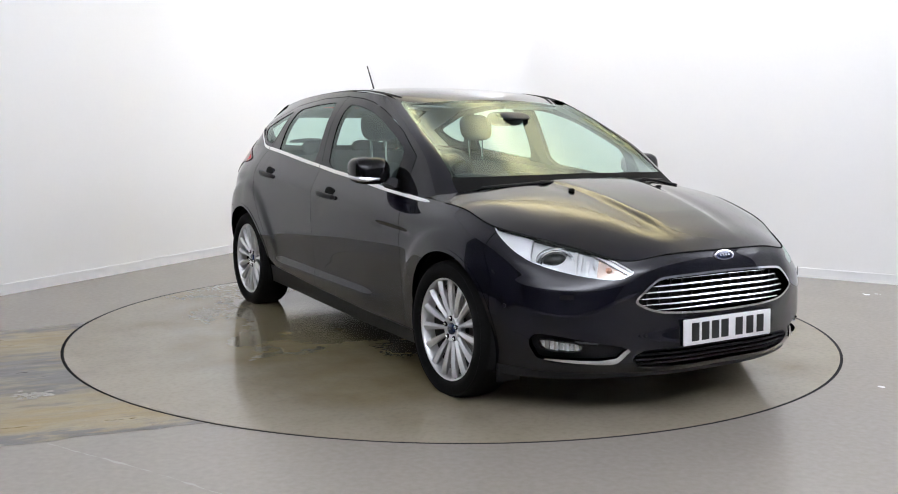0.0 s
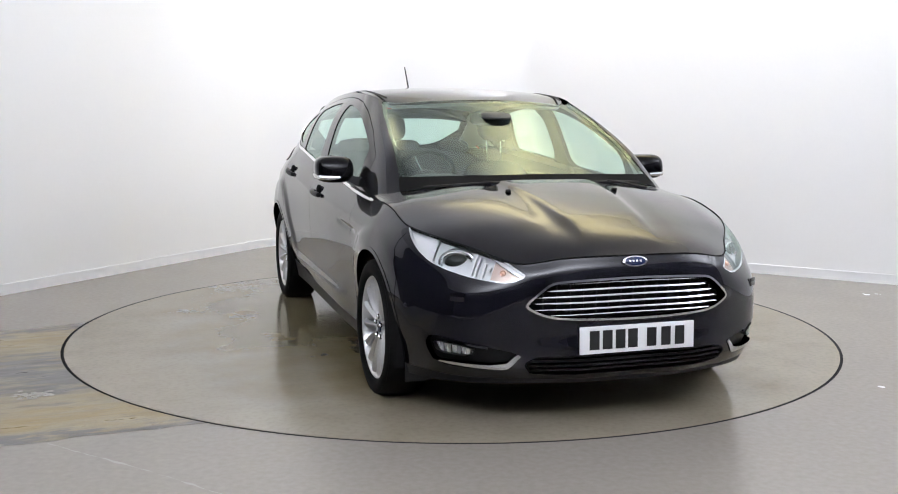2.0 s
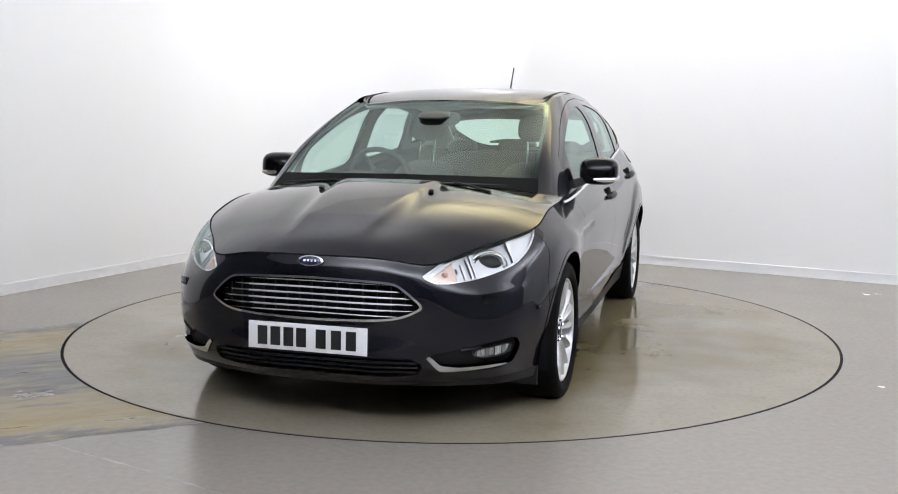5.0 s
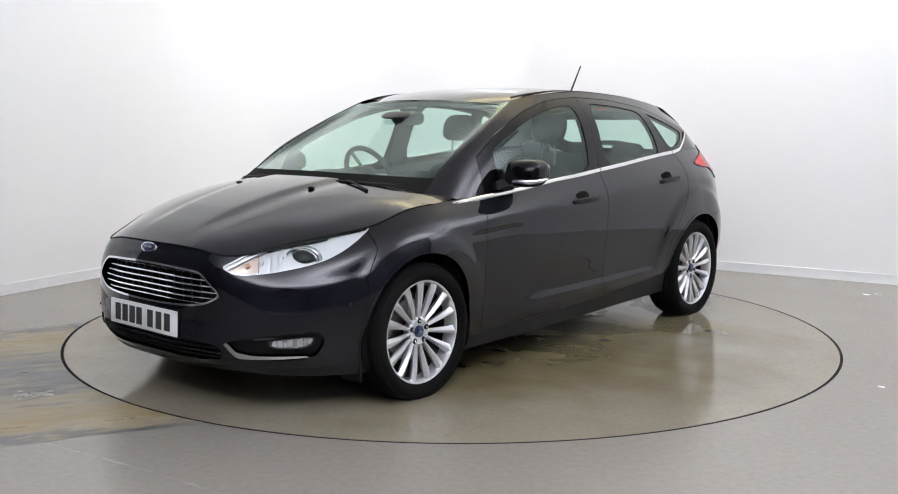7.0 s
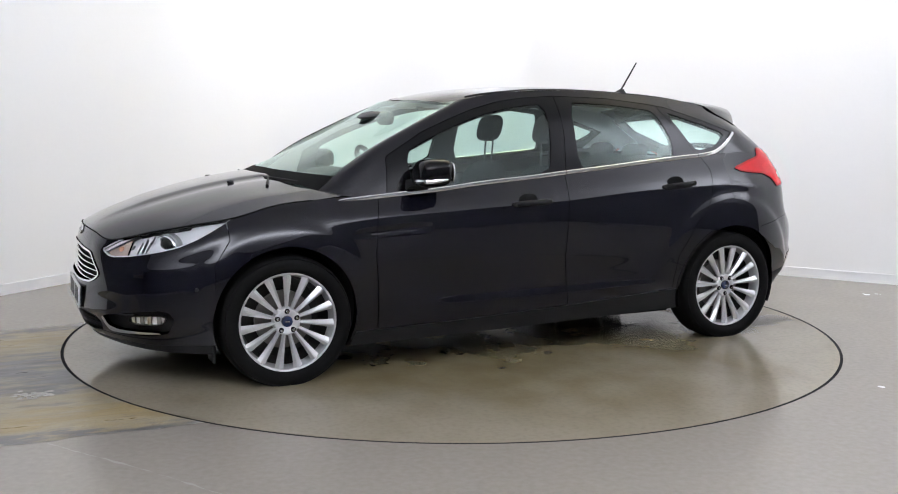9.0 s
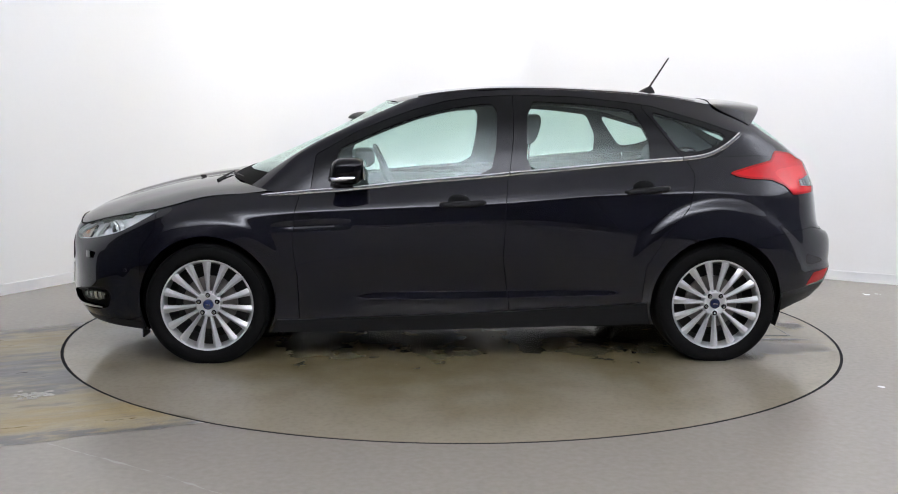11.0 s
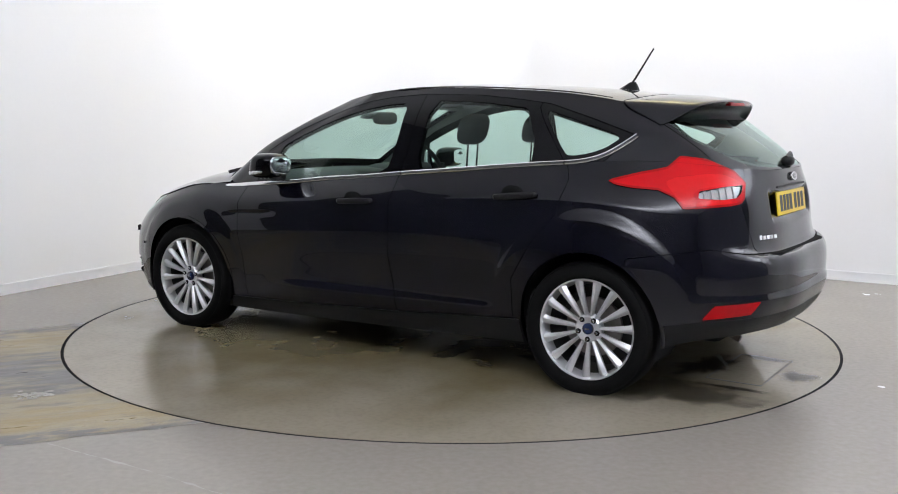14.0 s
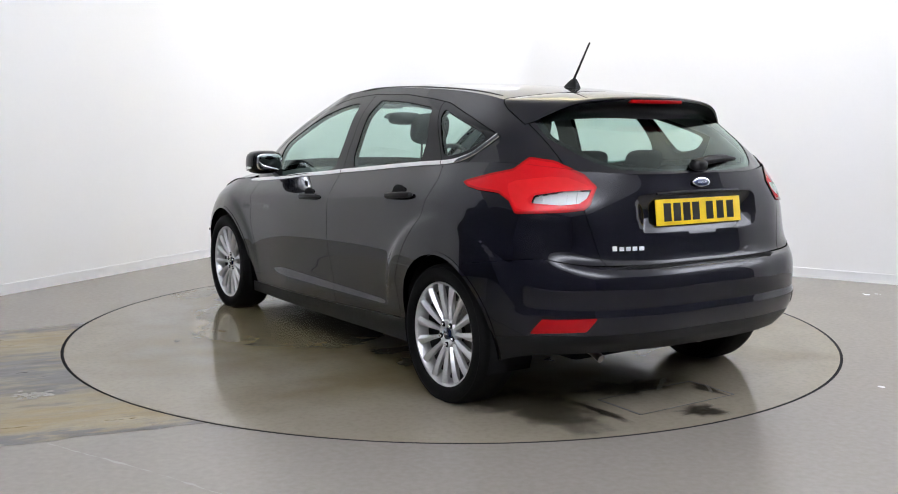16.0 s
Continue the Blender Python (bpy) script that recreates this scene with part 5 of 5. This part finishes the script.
# ---- wheels ----
def wheel_parts(parent, spin):
    """Rim with fifteen spokes, tyre, cap, bolts and brake disc; y points out of the car on the left."""
    rim = lathe([(.2375, .078), (.2390, .085), (.2355, .091), (.2290, .089), (.2240, .078), (.2190, .050), (.205, -.02), (.206, -.09), (.216, -.10), (.222, -.098), (.228, -.06), (.231, .04)], 96, True)
    w = link("wheel", rim, ALLOY, parent, "silver multi-spoke alloy wheel")
    spokes = []
    for k in range(15):
        a = k * math.tau / 15 + spin
        bm = bmesh.new()
        rows = []
        for r, wd, y, dp in ((.040, .0090, .062, .024), (.075, .0086, .070, .028), (.120, .0112, .079, .032), (.170, .0160, .085, .032), (.205, .0196, .087, .028), (.228, .0228, .085, .014)):
            rows.append([bm.verts.new(p) for p in ((-wd * .8, y - dp, r), (-wd, y - .014, r), (-wd * .30, y, r), (wd * .10, y - .001, r), (wd, y - .012, r), (wd * .8, y - dp, r))])
        for r, q in zip(rows, rows[1:]):
            for i in range(6):
                bm.faces.new((r[i], r[(i + 1) % 6], q[(i + 1) % 6], q[i]))
        bm.faces.new(rows[0][::-1])
        bm.faces.new(rows[-1])
        bmesh.ops.recalc_face_normals(bm, faces=bm.faces[:])
        bmesh.ops.transform(bm, matrix=Matrix.Rotation(a, 4, "Y"), verts=bm.verts[:])
        spokes.append(bm)
    for i, bm in enumerate(spokes):
        link("spoke", bm, ALLOY, w, "", 18)
    link("hub", lathe([(.001, .058), (.030, .060), (.040, .066), (.058, .068), (.066, .060), (.068, .03), (.001, .03)], 48), ALLOY, w)
    link("barrel", lathe([(.214, .03), (.200, -.02), (.198, -.09), (.001, -.092)], 48), ALLOY_DARK, w, "dark inside of the wheel")
    link("brake_disc", lathe([(.05, .0), (.14, .0), (.14, -.022), (.05, -.022)], 48, True), STEEL, w, "steel brake disc")
    cap = link("hub_cap", lathe([(.001, .0735), (.018, .073), (.0255, .070), (.0275, .064), (.0275, .05), (.001, .05)], 32), BLUE, w, "dark blue wheel cap")
    link("cap_mark", block(-.011, .011, .0736, .0742, -.0025, .0025, .0002, 1), SATIN, cap)
    for k in range(5):
        a = k * math.tau / 5 + spin
        # a dark disc on the hub paints the shade of the bolt's recess
        link("bolt_recess_shade", lathe([(.001, .0702), (.0118, .0700), (.0130, .0660), (.0130, .05)], 16), DARK, w, place=Matrix.Translation((.0495 * math.sin(a), 0, .0495 * math.cos(a))))
        link("wheel_bolt", lathe([(.001, .0775), (.0058, .0770), (.0074, .0740), (.0076, .055), (.001, .055)], 6), CHROME, w, place=Matrix.Translation((.0495 * math.sin(a), 0, .0495 * math.cos(a))))
    ty = lathe([(.233, .082), (.238, .091), (.247, .100), (.264, .107), (.285, .105), (.303, .096), (.311, .086), (.3155, .070), (.3175, .045), (.3180, .0), (.3175, -.045), (.3155, -.070), (.303, -.096), (.27, -.106), (.228, -.09), (.222, -.08)], 128, True)
    for v in ty.verts:
        if v.co.z < -.3000:
            v.co.z = -.3000
            v.co.y *= 1.03
    link("tyre", ty, RUBBER, w, "black low-profile tyre")
    for r0, y0 in ((.2445, .0985), (.3005, .0985)):
        link("sidewall_ring", lathe([(r0, y0), (r0 + .003, y0 + .0015), (r0 + .006, y0 + (.001 if r0 < .25 else -.002)), (r0 + .003, y0 - .004)], 96, True), RUBBER, w)
    return w


WHEEL_Z = .3015
for fx, spin in ((1, 0.0), (-1, math.pi)):
    left_wheel = wheel_parts(car, spin)
    left_wheel.matrix_basis = Matrix.Translation((1.324 * fx, .792, WHEEL_Z))
    copy_thing(left_wheel, Matrix.Translation((1.324 * fx, -.792, WHEEL_Z)) @ pose(0, 0, 0, 0, 0, 180))
# wheel housings and underside
for fx in (1, -1):
    for sy in (1, -1):
        bm = lathe([(.349, .0), (.349, .23), (.001, .23)], 48)
        bmesh.ops.delete(bm, geom=[v for v in bm.verts if v.co.z < -.135], context="VERTS")
        link("wheel_housing", bm, DARK, car, place=Matrix.Translation((1.324 * fx, .870 * sy, .318)) @ (pose(0, 0, 0, 0, 0, 180) if sy > 0 else Matrix()))
link("underside", merged(block(-.96, .97, -.80, .80, .165, .30, .02), block(-1.84, -.9, -.55, .55, .24, .36, .03), block(.9, 2.03, -.55, .55, .18, .34, .03)), DARK, car, "dark underside")
link("exhaust_pipe", tube([(-1.50, .47, .300), (-1.78, .47, .292), (-1.86, .47, .280), (-1.915, .47, .258)], .018, 14), EXHAUST, car, "rusty steel exhaust tip")
for sy in (1, -1):
    link("mud_guard", block(1.658, 1.670, sy * .77 - .06, sy * .77 + .06, .125, .215, .004), TRIM, car, "small black air guard")

# ---- roof aerial, wipers, jets ----
base = link("aerial_base", hull_rows([[(x + .0, y * w, z) for x, y in ((0, 0),)] for w, z in ()] or [
    [(-1.075, .0, 1.424), (-1.10, .022, 1.422), (-1.16, .028, 1.416), (-1.185, .016, 1.414), (-1.185, -.016, 1.414), (-1.16, -.028, 1.416), (-1.10, -.022, 1.422)],
    [(-1.105, .0, 1.441), (-1.12, .014, 1.442), (-1.16, .019, 1.440), (-1.178, .011, 1.438), (-1.178, -.011, 1.438), (-1.16, -.019, 1.440), (-1.12, -.014, 1.442)],
    [(-1.132, .0, 1.456), (-1.14, .007, 1.458), (-1.158, .009, 1.460), (-1.166, .005, 1.459), (-1.166, -.005, 1.459), (-1.158, -.009, 1.460), (-1.14, -.007, 1.458)]]), TRIM, car, "black aerial base")
link("aerial_rod", tube([(-1.148, 0, 1.452), (-1.262, 0, 1.630)], [.0062, .0042], 8), TRIM, base, "thin aerial rod")


def screen_at(y, v):
    """A point on the windscreen: v from its foot to its top."""
    C = np.array(UPPER)[:3].transpose(1, 0, 2)
    k = np.array([np.interp(abs(y), C[j, :, 1], np.arange(3)) for j in range(4)])
    row = np.array([[np.interp(k[j], np.arange(3), C[j, :, i]) for i in range(3)] for j in range(4)])
    p = np.array([np.interp(v, [0, .36, .7, 1], row[:, i]) for i in range(3)])
    return (p[0], y, p[2])


for y0, y1, v1, piv in ((-.60, -.05, .085, -.56), (.10, .56, .08, .02)):
    pts = []
    for k in range(9):
        w_ = k / 8
        p = screen_at(y0 + (y1 - y0) * w_, .012 + (v1 - .06) * w_)
        pts.append((p[0] + .006, p[1], p[2] + .006))
    blade_ob = link("windscreen_wiper", tube(pts, [.003, .0045, .005, .0055, .006, .0055, .005, .0045, .003], 8, (1, 1.1)), TRIM, car, "black windscreen wiper")
    q = pts[4]
    link("wiper_arm", tube([(q[0] + .06, piv + (.62 if piv < 0 else .50), q[2] - .030), (q[0] + .030, (piv + (.62 if piv < 0 else .50) + q[1]) / 2, q[2] - .008), (q[0] + .004, q[1], q[2] + .008)], [.008, .006, .0045], 8), TRIM, blade_ob)
for sy in (1, -1):
    link("washer_jet", rounded(1.448, sy * .274, .931, .018, .012, .008, 2.5, 14, 8), TRIM, bonnet_ob, "black washer jet")
# rear wiper
rw = link("rear_wiper", rounded(-1.965, -.02, 1.066, .030, .045, .026, 2.5, 18, 10), TRIM, tailgate, "black rear wiper")
link("wiper_blade", tube([(-1.965, .015, 1.075), (-1.955, -.10, 1.088), (-1.925, -.22, 1.092), (-1.89, -.34, 1.085)], [.016, .019, .016, .007], 8, (.8, 1.1)), TRIM, rw)
# tow-eye cover, parking sensors
for sy in (1, -1):
    link("parking_sensor", lathe([(.001, .003), (.008, .002), (.009, -.004), (.001, -.004)], 16), TRIM, front_bumper, place=Matrix.Translation((1.742, sy * .8525, .480)) @ pose(0, 0, 0, 0, 0, (-25 if sy > 0 else 205)))
    link("parking_sensor", lathe([(.001, .003), (.008, .002), (.009, -.004), (.001, -.004)], 16), TRIM, rear_bumper_ob, place=Matrix.Translation((-2.030, sy * .60, .585)) @ pose(0, 0, 0, 0, 0, (50 if sy > 0 else 130)))
    link("washer_cover", block(-.030, .030, -.018, .018, -.001, .0035, .002, 2), PAINT, front_bumper, "headlamp washer cover", place=facing(1.970, sy * .699, .545, (.80, sy * .60, .03)))

# ---- the cabin ----
def seat(y, side):
    st = link("front_seat", merged(rounded(.02, y, .50, .27, .25, .09, 3.5), rounded(-.29, y, .74, .085, .235, .255, 3.2, lean=-.36)), CLOTH, car, "charcoal cloth front seat")
    link("headrest", rounded(-.385, y, 1.205, .055, .112, .085, 3.0, 24, 14, lean=-.25), CLOTH, st, "charcoal headrest")
    for d in (-.05, .05):
        link("headrest_post", tube([(-.372, y + d, .97), (-.385, y + d, 1.15)], .006, 8), CHROME, st, "chrome headrest post")


seat(.36, 1)
seat(-.36, -1)
bench = link("rear_seat", merged(rounded(-.85, 0, .50, .26, .62, .10, 4), rounded(-1.16, 0, .80, .09, .60, .24, 4, lean=-.4)), CLOTH, car, "charcoal rear bench")
for y in (-.38, 0, .38):
    link("headrest", rounded(-1.27, y, 1.055, .045, .115, .055, 3, lean=-.2), CLOTH, bench, "low rear headrest")
link("parcel_shelf", block(-1.85, -1.30, -.55, .55, .955, .985, .01), DASH, car, "dark parcel shelf")
link("dashboard", merged(rounded(.86, 0, .80, .33, .73, .145, 3.6, 30, 14), rounded(.70, -.37, .905, .16, .20, .065, 2.6), rounded(.66, 0, .86, .13, .15, .09, 3)), DASH, car, "dark soft-touch dashboard")
for sy in (1, -1):
    link("door_card", block(-1.0, .82, sy * .775 - .02, sy * .775 + .02, .30, .90, .015), DASH, doors[0 if sy > 0 else 1], "dark door lining")
wheel_at = Matrix.Translation((.425, -.37, .925)) @ pose(0, 0, 0, 0, -65, 0)
sw = link("steering_wheel", tube([(.178 * math.cos(k * math.tau / 40), .178 * math.sin(k * math.tau / 40), 0) for k in range(40)], .0155, 10, closed=True), DASH, car, "dark steering wheel", place=wheel_at)
link("wheel_boss", rounded(0, 0, -.01, .065, .075, .025, 2.6), DASH, sw)
for a in (90, 210, 330):
    link("wheel_spoke", tube([(.05 * math.cos(radians(a)), .05 * math.sin(radians(a)), -.005), (.175 * math.cos(radians(a)), .175 * math.sin(radians(a)), 0)], .014, 8, (1, .6)), SATIN, sw)
im = link("interior_mirror", rounded(.485, 0, 1.262, .014, .122, .040, 3.2), MIRROR_BACK, car, "dark grey interior mirror")
link("sensor_housing", rounded(.56, 0, 1.278, .075, .085, .022, 3, lean=-1.4), MIRROR_BACK, im, "dark sensor housing on the windscreen")
for sy in (1, -1):
    link("sun_visor", rounded(.27, sy * .33, 1.328, .075, .17, .009, 4), LINER, car, "grey sun visor")


# ---- what moves ----
def motions():
    def ride(t):
        return [(s, pose(0, 0, 0, 0, 0, a)) for s, a in TURN]
    walk(turntable, ride(0))
    walk(car, [(s, m @ HERE) for s, m in ride(0)])


motions()
